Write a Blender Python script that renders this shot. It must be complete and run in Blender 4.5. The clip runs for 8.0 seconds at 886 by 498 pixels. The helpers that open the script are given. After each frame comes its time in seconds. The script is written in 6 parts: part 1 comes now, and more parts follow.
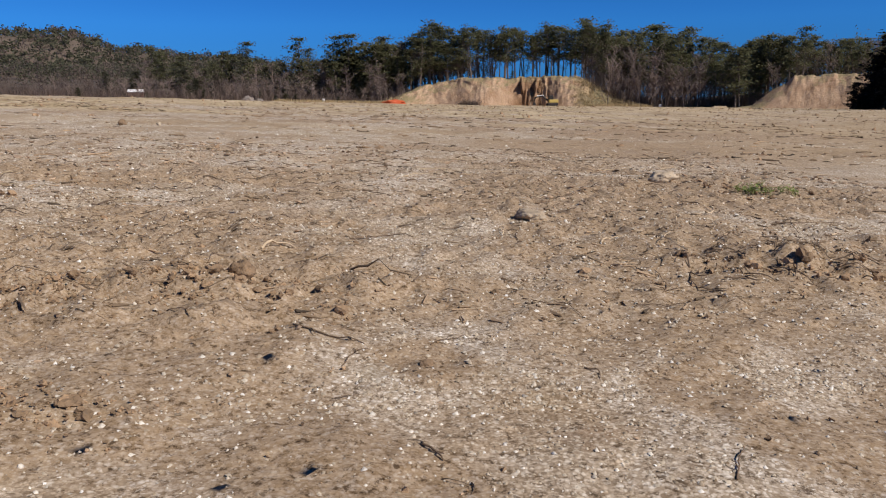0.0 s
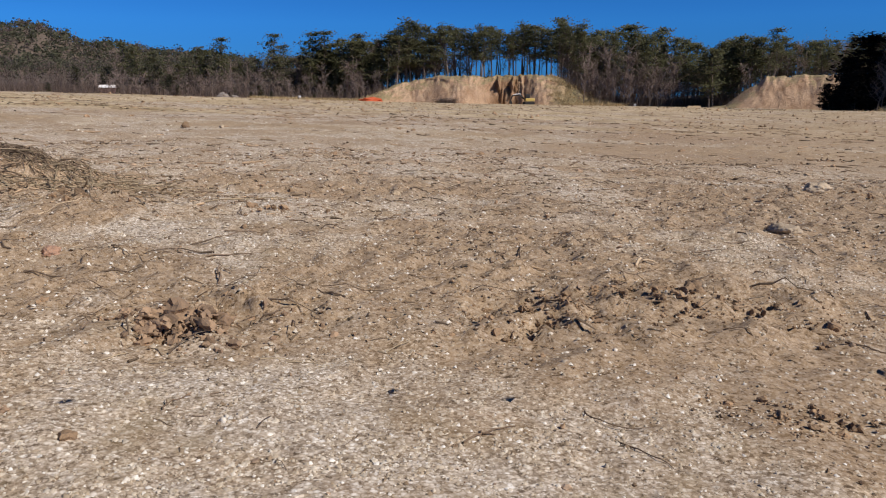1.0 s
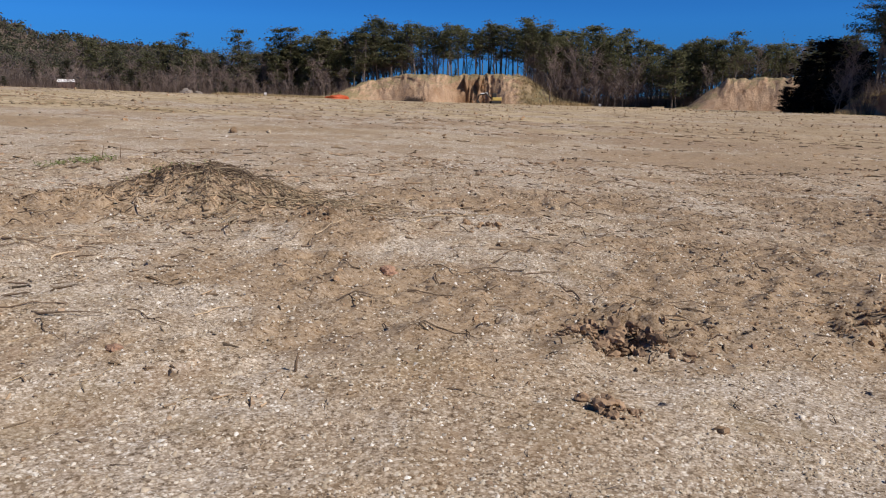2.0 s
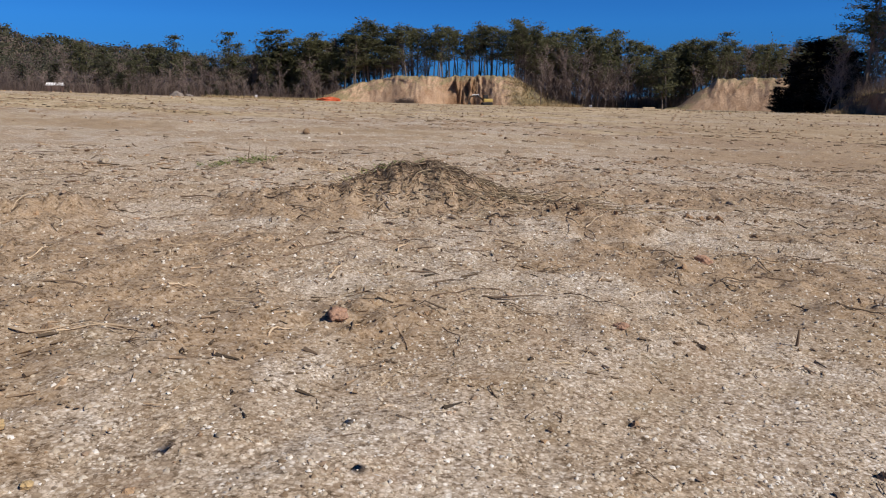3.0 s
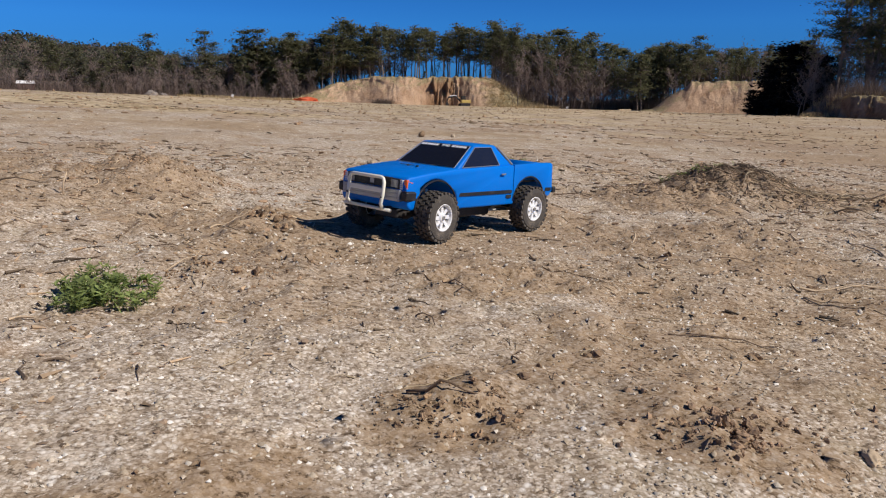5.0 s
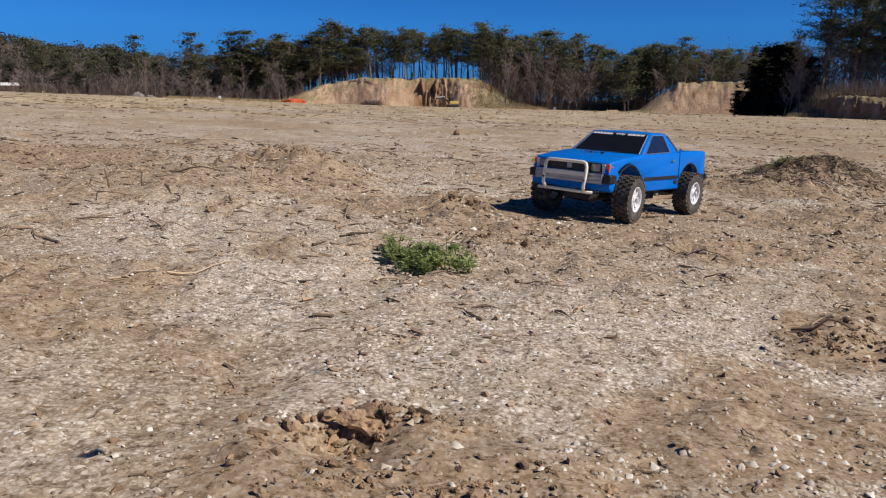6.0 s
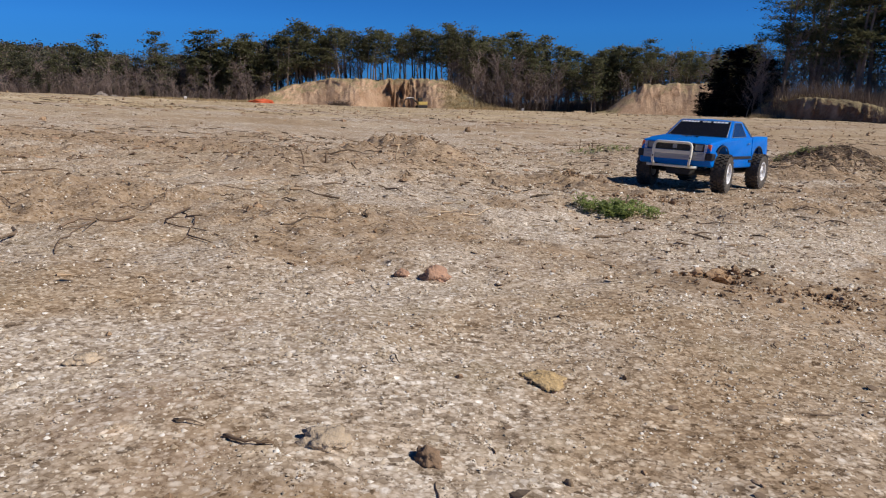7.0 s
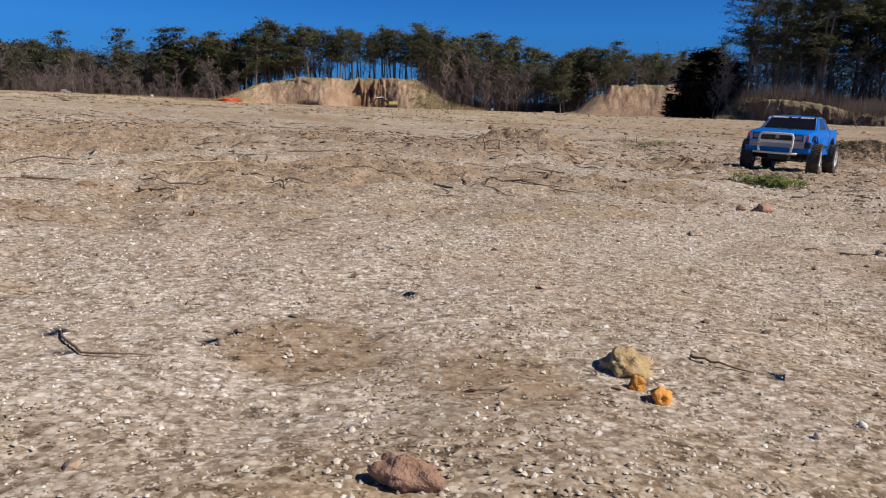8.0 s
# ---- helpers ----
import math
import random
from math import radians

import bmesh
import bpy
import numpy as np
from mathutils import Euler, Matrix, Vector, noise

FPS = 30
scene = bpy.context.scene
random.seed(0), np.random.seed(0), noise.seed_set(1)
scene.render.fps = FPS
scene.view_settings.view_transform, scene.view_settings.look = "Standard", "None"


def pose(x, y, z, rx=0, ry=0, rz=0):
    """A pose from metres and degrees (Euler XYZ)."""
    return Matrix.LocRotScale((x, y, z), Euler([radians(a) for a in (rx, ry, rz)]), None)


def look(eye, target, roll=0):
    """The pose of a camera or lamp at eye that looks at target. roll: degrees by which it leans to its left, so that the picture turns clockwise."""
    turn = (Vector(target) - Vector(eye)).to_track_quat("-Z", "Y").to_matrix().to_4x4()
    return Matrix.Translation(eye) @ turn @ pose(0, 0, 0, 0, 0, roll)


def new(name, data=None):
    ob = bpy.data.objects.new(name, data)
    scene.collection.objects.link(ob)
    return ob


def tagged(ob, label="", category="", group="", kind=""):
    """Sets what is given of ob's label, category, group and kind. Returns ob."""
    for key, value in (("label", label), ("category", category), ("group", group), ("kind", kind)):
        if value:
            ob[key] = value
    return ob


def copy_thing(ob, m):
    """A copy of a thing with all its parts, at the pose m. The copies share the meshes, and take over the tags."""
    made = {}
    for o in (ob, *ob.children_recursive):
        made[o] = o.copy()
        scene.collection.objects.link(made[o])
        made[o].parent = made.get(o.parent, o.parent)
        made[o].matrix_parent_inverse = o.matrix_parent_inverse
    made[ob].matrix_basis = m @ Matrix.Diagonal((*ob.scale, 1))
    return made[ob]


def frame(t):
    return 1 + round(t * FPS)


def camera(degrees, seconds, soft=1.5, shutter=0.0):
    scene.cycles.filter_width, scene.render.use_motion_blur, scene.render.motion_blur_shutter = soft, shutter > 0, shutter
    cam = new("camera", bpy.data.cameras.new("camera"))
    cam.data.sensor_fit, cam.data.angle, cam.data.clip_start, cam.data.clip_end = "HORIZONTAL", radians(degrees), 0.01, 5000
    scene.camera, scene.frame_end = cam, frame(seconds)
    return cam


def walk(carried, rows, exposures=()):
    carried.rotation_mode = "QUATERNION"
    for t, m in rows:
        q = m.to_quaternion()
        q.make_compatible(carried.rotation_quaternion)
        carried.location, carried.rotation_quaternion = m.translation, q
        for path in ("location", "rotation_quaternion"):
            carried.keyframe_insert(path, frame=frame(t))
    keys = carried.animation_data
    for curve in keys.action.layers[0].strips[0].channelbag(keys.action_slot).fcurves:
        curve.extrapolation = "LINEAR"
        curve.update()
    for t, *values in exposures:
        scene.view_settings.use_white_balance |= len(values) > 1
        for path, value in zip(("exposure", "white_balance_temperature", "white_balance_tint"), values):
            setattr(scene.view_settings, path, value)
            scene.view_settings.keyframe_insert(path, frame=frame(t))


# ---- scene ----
cam = camera(62.8, 8.0, soft=1.15)
PATH = [
    (0, (0.6340, 1.1690, 0.2770), (0.6234, 3.1300, -0.1159), -0.55),
    (0.5, (0.2223, 1.1466, 0.2866), (0.2447, 3.1068, -0.1099), -0.35),
    (1, (-0.1912, 1.0822, 0.3440), (-0.1290, 3.0409, -0.0553), -0.15),
    (1.2, (-0.3526, 1.0710, 0.3684), (-0.2623, 3.0290, -0.0293), -0.15),
    (2.3, (-1.1749, 0.9086, 0.4366), (-1.0048, 2.8597, 0.0312), 0.46),
    (2.5, (-1.3310, 0.9086, 0.4272), (-1.1626, 2.8609, 0.0267), 0.16),
    (3, (-1.7335, 0.9086, 0.4209), (-1.5431, 2.8590, 0.0214), 0.16),
    (3.5, (-2.1077, 0.8386, 0.4218), (-1.9012, 2.7872, 0.0215), 0.26),
    (4, (-2.4548, 0.7518, 0.4311), (-2.2334, 2.6989, 0.0312), 0.27),
    (4.5, (-2.7893, 0.7210, 0.4413), (-2.5528, 2.6663, 0.0416), 0.27),
    (4.7, (-2.9332, 0.6944, 0.4523), (-2.6826, 2.6383, 0.0541), 0.37),
    (5.8, (-3.5213, 0.6888, 0.4338), (-3.2306, 2.6273, 0.0365), 0.48),
    (6, (-3.6240, 0.6244, 0.4246), (-3.3223, 2.5619, 0.0310), 0.38),
    (6.5, (-3.8851, 0.4494, 0.4159), (-3.5441, 2.3808, 0.0243), 0.49),
    (7, (-4.1523, 0.3192, 0.3962), (-3.7632, 2.2417, 0.0054), 0.51),
    (7.5, (-4.4932, 0.1890, 0.3913), (-4.0559, 2.1014, 0.0022), 0.72),
    (8, (-4.8736, 0.0042, 0.3784), (-4.3984, 1.9074, -0.0115), 0.84),
]
walk(cam, [(t, look(eye, target, roll)) for t, eye, target, roll in PATH])

# ---- world, sun, exposure ----
SUN_AZ, SUN_EL = 122.0, 41.0     # degrees clockwise from the heading at the start, and height
world = bpy.data.worlds.new("sky")
scene.world = world
world.use_nodes = True
wn, wl = world.node_tree.nodes, world.node_tree.links
sky = wn.new("ShaderNodeTexSky")
sky.sky_type, sky.sun_disc = "NISHITA", False
sky.sun_elevation, sky.sun_rotation = radians(SUN_EL), radians(SUN_AZ)
sky.altitude, sky.air_density, sky.dust_density, sky.ozone_density = 400, 1.0, 0.0, 6.0
tint = wn.new("ShaderNodeMix")
tint.data_type, tint.blend_type = "RGBA", "MULTIPLY"
tint.inputs[0].default_value = 1.0
tint.inputs[7].default_value = (0.13, 0.52, 1.10, 1)
wl.new(sky.outputs[0], tint.inputs[6])
# the clear blue deepens overhead, and is dull along the horizon
way = wn.new("ShaderNodeTexCoord")
axis = wn.new("ShaderNodeSeparateXYZ")
wl.new(way.outputs["Generated"], axis.inputs[0])
fade = wn.new("ShaderNodeValToRGB")
fade.color_ramp.elements.new(0.10)
for stop, (height, shade) in zip(fade.color_ramp.elements, ((0.0, (0.55, 0.55, 0.72)), (0.10, (1, 1, 1)), (0.8, (0.20, 0.20, 0.20)))):
    stop.position, stop.color = height, (*shade, 1)
wl.new(axis.outputs["Z"], fade.inputs[0])
deep = wn.new("ShaderNodeMix")
deep.data_type, deep.blend_type = "RGBA", "MULTIPLY"
deep.inputs[0].default_value = 1.0
wl.new(tint.outputs[2], deep.inputs[6])
wl.new(fade.outputs[0], deep.inputs[7])
wl.new(deep.outputs[2], wn["Background"].inputs[0])
wn["Background"].inputs[1].default_value = 0.082

sun_data = bpy.data.lights.new("sun", "SUN")
sun_data.energy, sun_data.angle, sun_data.color = 4.5, radians(0.5), (1.0, 0.935, 0.86)
sun = new("sun", sun_data)
_a, _e = radians(SUN_AZ), radians(SUN_EL)
sun.matrix_basis = look((40, -20, 60), Vector((40, -20, 60)) - Vector((math.sin(_a) * math.cos(_e), math.cos(_a) * math.cos(_e), math.sin(_e))))

# ---- materials ----
def material(name, rough=0.8, metal=0.0):
    m = bpy.data.materials.new(name)
    m.use_nodes = True
    p = m.node_tree.nodes["Principled BSDF"]
    p.inputs["Roughness"].default_value, p.inputs["Metallic"].default_value = rough, metal
    return m, m.node_tree.nodes, m.node_tree.links, p


def ramp(nodes, links, source, stops):
    r = nodes.new("ShaderNodeValToRGB")
    while len(r.color_ramp.elements) < len(stops):
        r.color_ramp.elements.new(0.5)
    for el, (pos, col) in zip(r.color_ramp.elements, stops):
        el.position, el.color = pos, (*col, 1) if len(col) == 3 else col
    links.new(source, r.inputs[0])
    return r.outputs[0]


def blend(nodes, links, a, b, fac, mode="MIX"):
    x = nodes.new("ShaderNodeMix")
    x.data_type, x.blend_type = "RGBA", mode
    for value, slot in ((fac, 0), (a, 6), (b, 7)):
        if isinstance(value, (int, float)):
            x.inputs[slot].default_value = value
        elif isinstance(value, tuple):
            x.inputs[slot].default_value = (*value, 1)
        else:
            links.new(value, x.inputs[slot])
    return x.outputs[2]


def noise_tex(nodes, links, scale, detail=4.0, rough=0.55, vec=None, out=0):
    n = nodes.new("ShaderNodeTexNoise")
    n.inputs["Scale"].default_value, n.inputs["Detail"].default_value, n.inputs["Roughness"].default_value = scale, detail, rough
    if vec is not None:
        links.new(vec, n.inputs["Vector"])
    return n.outputs[out]


def cells(nodes, links, scale, vec=None, feature="F1"):
    v = nodes.new("ShaderNodeTexVoronoi")
    v.feature = feature
    v.inputs["Scale"].default_value = scale
    if vec is not None:
        links.new(vec, v.inputs["Vector"])
    return v


def lone(nodes, links, colour):
    """One channel of a random colour: an even spread."""
    s = nodes.new("ShaderNodeSeparateColor")
    links.new(colour, s.inputs[0])
    return s.outputs[0]


def bump(nodes, links, height, strength, distance, target, under=None):
    b = nodes.new("ShaderNodeBump")
    b.inputs["Strength"].default_value, b.inputs["Distance"].default_value = strength, distance
    links.new(height, b.inputs["Height"])
    if under is not None:
        links.new(under, b.inputs["Normal"])
    if target is not None:
        links.new(b.outputs[0], target)
    return b.outputs[0]


def coords(nodes, kind="Object"):
    return nodes.new("ShaderNodeTexCoord").outputs[kind]


def plain(name, colour, rough=0.6, metal=0.0, vary=0.12, grain=60.0, relief=0.15, depth=0.001, per="random", spread=0.4, sheen=0.5):
    """A surface of one colour that varies from piece to piece, with grain and fine relief."""
    m, n, l, p = material(name, rough, metal)
    p.inputs["Specular IOR Level"].default_value = sheen
    v = coords(n)
    big = noise_tex(n, l, grain * 0.15, 3, 0.5, v)
    small = noise_tex(n, l, grain, 4, 0.6, v)
    lo = tuple(c * (1 - vary) for c in colour)
    hi = tuple(min(1, c * (1 + vary)) for c in colour)
    c = ramp(n, l, big, [(0.3, lo), (0.7, hi)])
    c = blend(n, l, c, ramp(n, l, small, [(0.25, lo), (0.75, hi)]), 0.5)
    if per == "island":
        g = n.new("ShaderNodeNewGeometry").outputs["Random Per Island"]
        c = blend(n, l, c, ramp(n, l, g, [(0, (1 - spread,) * 3), (1, (1 + spread,) * 3)]), 1.0, "MULTIPLY")
    elif per == "random":
        g = n.new("ShaderNodeObjectInfo").outputs["Random"]
        c = blend(n, l, c, ramp(n, l, g, [(0, (0.85, 0.85, 0.85)), (1, (1.15, 1.15, 1.15))]), 1.0, "MULTIPLY")
    l.new(c, p.inputs["Base Color"])
    if relief:
        bump(n, l, small, relief, depth, p.inputs["Normal"])
    return m


def ground_material():
    m, n, l, p = material("gravelly_soil", 0.95)
    p.inputs["Specular IOR Level"].default_value = 0.2
    v = coords(n)
    soil, dry = n.new("ShaderNodeAttribute"), n.new("ShaderNodeAttribute")
    soil.attribute_name, dry.attribute_name = "soil", "straw"
    warp = n.new("ShaderNodeVectorMath")
    warp.operation = "MULTIPLY_ADD"
    l.new(noise_tex(n, l, 160, 2, 0.5, v, 1), warp.inputs[0])
    warp.inputs[1].default_value = (0.003, 0.003, 0.003)
    l.new(v, warp.inputs[2])
    warp = warp.outputs[0]
    wide = noise_tex(n, l, 0.9, 5, 0.6, v)
    mid = noise_tex(n, l, 9, 5, 0.65, v)
    fine = noise_tex(n, l, 140, 4, 0.7, v)
    coarse, grain, grit = cells(n, l, 190, warp), cells(n, l, 330, warp), cells(n, l, 650, warp)
    tones = [(0.0, (0.13, 0.09, 0.055)), (0.15, (0.32, 0.25, 0.18)), (0.45, (0.57, 0.485, 0.40)), (0.75, (0.69, 0.61, 0.525)), (0.9, (0.89, 0.845, 0.79))]
    sand = ramp(n, l, wide, [(0.3, (0.53, 0.42, 0.315)), (0.5, (0.60, 0.505, 0.405)), (0.72, (0.55, 0.445, 0.34))])
    grits = ramp(n, l, lone(n, l, grit.outputs["Color"]), [(0.0, (0.23, 0.175, 0.12)), (0.5, (0.52, 0.435, 0.34)), (0.9, (0.70, 0.62, 0.52)), (1.0, (0.92, 0.88, 0.81))])
    small = ramp(n, l, lone(n, l, grain.outputs["Color"]), tones)
    big = ramp(n, l, lone(n, l, coarse.outputs["Color"]), tones)
    split = n.new("ShaderNodeSeparateColor")
    l.new(coarse.outputs["Color"], split.inputs[0])
    stony = ramp(n, l, split.outputs[1], [(0.50, (0, 0, 0)), (0.52, (0.85, 0.85, 0.85))])
    gap = ramp(n, l, grain.outputs["Distance"], [(0.25, (1.12, 1.12, 1.12)), (0.75, (0.55, 0.50, 0.44))])
    gap_big = ramp(n, l, coarse.outputs["Distance"], [(0.30, (1.12, 1.12, 1.12)), (0.7, (0.50, 0.45, 0.39))])
    grains = blend(n, l, blend(n, l, grits, small, 0.75), gap, 0.75, "MULTIPLY")
    grains = blend(n, l, grains, blend(n, l, big, gap_big, 0.85, "MULTIPLY"), stony)
    gravel = blend(n, l, sand, grains, 0.80)
    # litter, crumbs and dust at the scale of a finger
    fleck = ramp(n, l, noise_tex(n, l, 75, 6, 0.8, v), [(0.36, (0.30, 0.25, 0.20)), (0.44, (0.86, 0.83, 0.79)), (0.51, (1.02, 1.02, 1.02)), (0.68, (1.28, 1.28, 1.26))])
    speck = ramp(n, l, noise_tex(n, l, 95, 4, 0.75, v), [(0.37, (0.20, 0.16, 0.12)), (0.43, (1, 1, 1)), (0.64, (1, 1, 1)), (0.70, (1.45, 1.43, 1.40))])
    fleck = blend(n, l, fleck, speck, 0.9, "MULTIPLY")
    gravel = blend(n, l, gravel, fleck, 0.88, "MULTIPLY")
    earthy = ramp(n, l, noise_tex(n, l, 3.3, 6, 0.66, v), [(0.50, (1, 1, 1)), (0.62, (0.80, 0.70, 0.56))])
    gravel = blend(n, l, gravel, earthy, 0.6, "MULTIPLY")
    stain = ramp(n, l, noise_tex(n, l, 7.5, 7, 0.7, v), [(0.52, (0, 0, 0)), (0.62, (0.55, 0.55, 0.55))])
    brown = ramp(n, l, noise_tex(n, l, 2.5, 4, 0.6, v), [(0.42, (0.31, 0.25, 0.14)), (0.58, (0.38, 0.24, 0.145))])
    gravel = blend(n, l, gravel, blend(n, l, brown, grains, 0.5), stain)
    patch = ramp(n, l, noise_tex(n, l, 1.9, 6, 0.68, v), [(0.46, (1.03, 1.03, 1.02)), (0.56, (0.86, 0.80, 0.71))])
    gravel = blend(n, l, gravel, patch, 0.9, "MULTIPLY")
    earth = ramp(n, l, mid, [(0.25, (0.20, 0.13, 0.068)), (0.5, (0.315, 0.21, 0.115)), (0.75, (0.43, 0.305, 0.18))])
    earth = blend(n, l, earth, ramp(n, l, fine, [(0.3, (0.18, 0.11, 0.06)), (0.7, (0.48, 0.345, 0.21))]), 0.5)
    earth = blend(n, l, blend(n, l, earth, grains, 0.28), fleck, 0.95, "MULTIPLY")
    edge = ramp(n, l, blend(n, l, soil.outputs["Fac"], mid, 0.45), [(0.32, (0, 0, 0)), (0.56, (1, 1, 1))])
    c = blend(n, l, gravel, earth, edge)
    streak = noise_tex(n, l, 0.7, 7, 0.75, v)
    straw = ramp(n, l, blend(n, l, mid, streak, 0.6), [(0.40, (0.27, 0.20, 0.105)), (0.5, (0.48, 0.375, 0.235)), (0.60, (0.63, 0.52, 0.375))])
    tufty = ramp(n, l, noise_tex(n, l, 15, 7, 0.82, v), [(0.37, (0.36, 0.31, 0.25)), (0.455, (0.95, 0.94, 0.92)), (0.54, (1.04, 1.04, 1.04)), (0.66, (1.30, 1.29, 1.27))])
    straw = blend(n, l, straw, tufty, 0.9, "MULTIPLY")
    c = blend(n, l, c, straw, dry.outputs["Fac"])
    l.new(c, p.inputs["Base Color"])
    b0 = bump(n, l, noise_tex(n, l, 34, 7, 0.72, v), 0.3, 0.005, None)
    b1 = bump(n, l, fine, 0.2, 0.002, None, b0)
    b2 = bump(n, l, coarse.outputs["Distance"], -0.5, 0.003, None, b1)
    b3 = bump(n, l, grain.outputs["Distance"], -0.6, 0.002, None, b2)
    bump(n, l, grit.outputs["Distance"], -0.4, 0.0010, p.inputs["Normal"], b3)
    return m


def pebble_material():
    m, n, l, p = material("mixed_gravel", 0.8)
    g = n.new("ShaderNodeNewGeometry").outputs["Random Per Island"]
    c = ramp(n, l, g, [(0.0, (0.24, 0.165, 0.10)), (0.12, (0.38, 0.30, 0.21)), (0.5, (0.56, 0.47, 0.36)), (0.8, (0.66, 0.585, 0.48)), (0.9, (0.80, 0.74, 0.65)), (1.0, (0.90, 0.86, 0.80))])
    f = noise_tex(n, l, 500, 3, 0.6, coords(n))
    c = blend(n, l, c, ramp(n, l, f, [(0.3, (0.8, 0.78, 0.75)), (0.7, (1.1, 1.1, 1.1))]), 1.0, "MULTIPLY")
    l.new(c, p.inputs["Base Color"])
    bump(n, l, f, 0.4, 0.0006, p.inputs["Normal"])
    return m


def bank_material():
    m, n, l, p = material("cut_earth", 0.95)
    v = coords(n)
    mp = n.new("ShaderNodeMapping")
    mp.inputs["Scale"].default_value = (1, 1, 0.35)
    l.new(v, mp.inputs["Vector"])
    streak = noise_tex(n, l, 0.55, 6, 0.65, mp.outputs[0])
    fine = noise_tex(n, l, 3.0, 5, 0.7, v)
    c = ramp(n, l, streak, [(0.26, (0.30, 0.18, 0.10)), (0.42, (0.43, 0.285, 0.185)), (0.58, (0.52, 0.37, 0.255)), (0.8, (0.45, 0.305, 0.19))])
    c = blend(n, l, c, ramp(n, l, fine, [(0.3, (0.72, 0.68, 0.62)), (0.7, (1.15, 1.12, 1.1))]), 0.8, "MULTIPLY")
    # raw rusty soil in the gullies, thin sod on the gentle end
    rust, sod = n.new("ShaderNodeAttribute"), n.new("ShaderNodeAttribute")
    rust.attribute_name, sod.attribute_name = "rust", "sod"
    c = blend(n, l, c, ramp(n, l, fine, [(0.3, (0.12, 0.062, 0.03)), (0.7, (0.30, 0.165, 0.08))]), rust.outputs["Fac"])
    c = blend(n, l, c, ramp(n, l, fine, [(0.3, (0.15, 0.125, 0.065)), (0.7, (0.30, 0.245, 0.135))]), sod.outputs["Fac"])
    # dry grass where the face is not steep
    up = n.new("ShaderNodeSeparateXYZ")
    l.new(n.new("ShaderNodeNewGeometry").outputs["True Normal"], up.inputs[0])
    lie = ramp(n, l, up.outputs["Z"], [(0.72, (0, 0, 0)), (0.9, (1, 1, 1))])
    grass = ramp(n, l, fine, [(0.3, (0.20, 0.16, 0.08)), (0.7, (0.36, 0.28, 0.15))])
    c = blend(n, l, c, grass, lie)
    l.new(c, p.inputs["Base Color"])
    bump(n, l, blend(n, l, streak, fine, 0.4), 0.8, 0.6, p.inputs["Normal"])
    return m


M_GROUND = ground_material()
M_PEBBLE = pebble_material()
M_BANK = bank_material()
M_TWIG = plain("weathered_twig", (0.165, 0.115, 0.075), 0.85, 0, 0.3, 300, 0.4, 0.0006, "island")
M_TWIG_ONE = plain("weathered_twig_bark", (0.165, 0.11, 0.068), 0.85, 0, 0.3, 300, 0.4, 0.0006)
M_WOOD = plain("bleached_wood", (0.50, 0.38, 0.25), 0.8, 0, 0.2, 200, 0.4, 0.0006)
M_STRAW = plain("dry_straw", (0.33, 0.255, 0.16), 0.8, 0, 0.2, 200, 0, 0, "island")
M_CLOD = plain("crumbled_soil", (0.31, 0.205, 0.12), 0.95, 0, 0.35, 160, 0.9, 0.004, "island")
M_DARKCLOD = plain("damp_soil", (0.30, 0.20, 0.125), 0.95, 0, 0.3, 120, 0.8, 0.003, "island")
M_FLAKE = plain("dried_soil_flakes", (0.36, 0.255, 0.17), 0.95, 0, 0.3, 160, 0.5, 0.002, "island", 0.5)
M_STONE = plain("pale_stone", (0.48, 0.38, 0.27), 0.9, 0, 0.25, 130, 1.0, 0.004)
M_PINK = plain("reddish_stone", (0.42, 0.25, 0.165), 0.9, 0, 0.3, 160, 1.0, 0.004)
M_OCHRE = plain("ochre_stone", (0.48, 0.34, 0.17), 0.9, 0, 0.3, 160, 1.0, 0.004)
M_ORANGE = plain("orange_lump", (0.70, 0.30, 0.05), 0.7, 0, 0.2, 90, 0.5, 0.002)
M_LEAF = plain("green_weed_leaf", (0.27, 0.33, 0.11), 0.6, 0, 0.3, 120, 0, 0, "island")
def leafy(m, share=0.45):
    """Thin leaves: part of the light passes through them."""
    n, l = m.node_tree.nodes, m.node_tree.links
    p, out = n["Principled BSDF"], n["Material Output"]
    back, mix = n.new("ShaderNodeBsdfTranslucent"), n.new("ShaderNodeMixShader")
    l.new(p.inputs["Base Color"].links[0].from_socket, back.inputs[0])
    mix.inputs[0].default_value = share
    l.new(p.outputs[0], mix.inputs[1])
    l.new(back.outputs[0], mix.inputs[2])
    l.new(mix.outputs[0], out.inputs["Surface"])
    return m


M_NEEDLE = plain("pine_needles", (0.165, 0.165, 0.090), 0.9, 0, 0.35, 1.2, 0, 0, "island", 0.25, 0.08)
M_NEEDLE_DRY = plain("far_pine_needles", (0.115, 0.115, 0.075), 0.9, 0, 0.3, 0.9, 0, 0, "island", 0.25, 0.08)
M_BARK = plain("pine_bark", (0.19, 0.145, 0.118), 0.9, 0, 0.3, 6, 0.5, 0.03)
M_BARE = plain("bare_branches", (0.225, 0.172, 0.150), 0.9, 0, 0.25, 6, 0.3, 0.02, "random", 0.4, 0.1)
M_PALEBARK = plain("pale_bare_bark", (0.20, 0.165, 0.14), 0.9, 0, 0.2, 6, 0.3, 0.02)
M_SCRUB = plain("leafless_scrub", (0.190, 0.146, 0.126), 0.9, 0, 0.3, 2, 0, 0, "island", 0.3, 0.08)
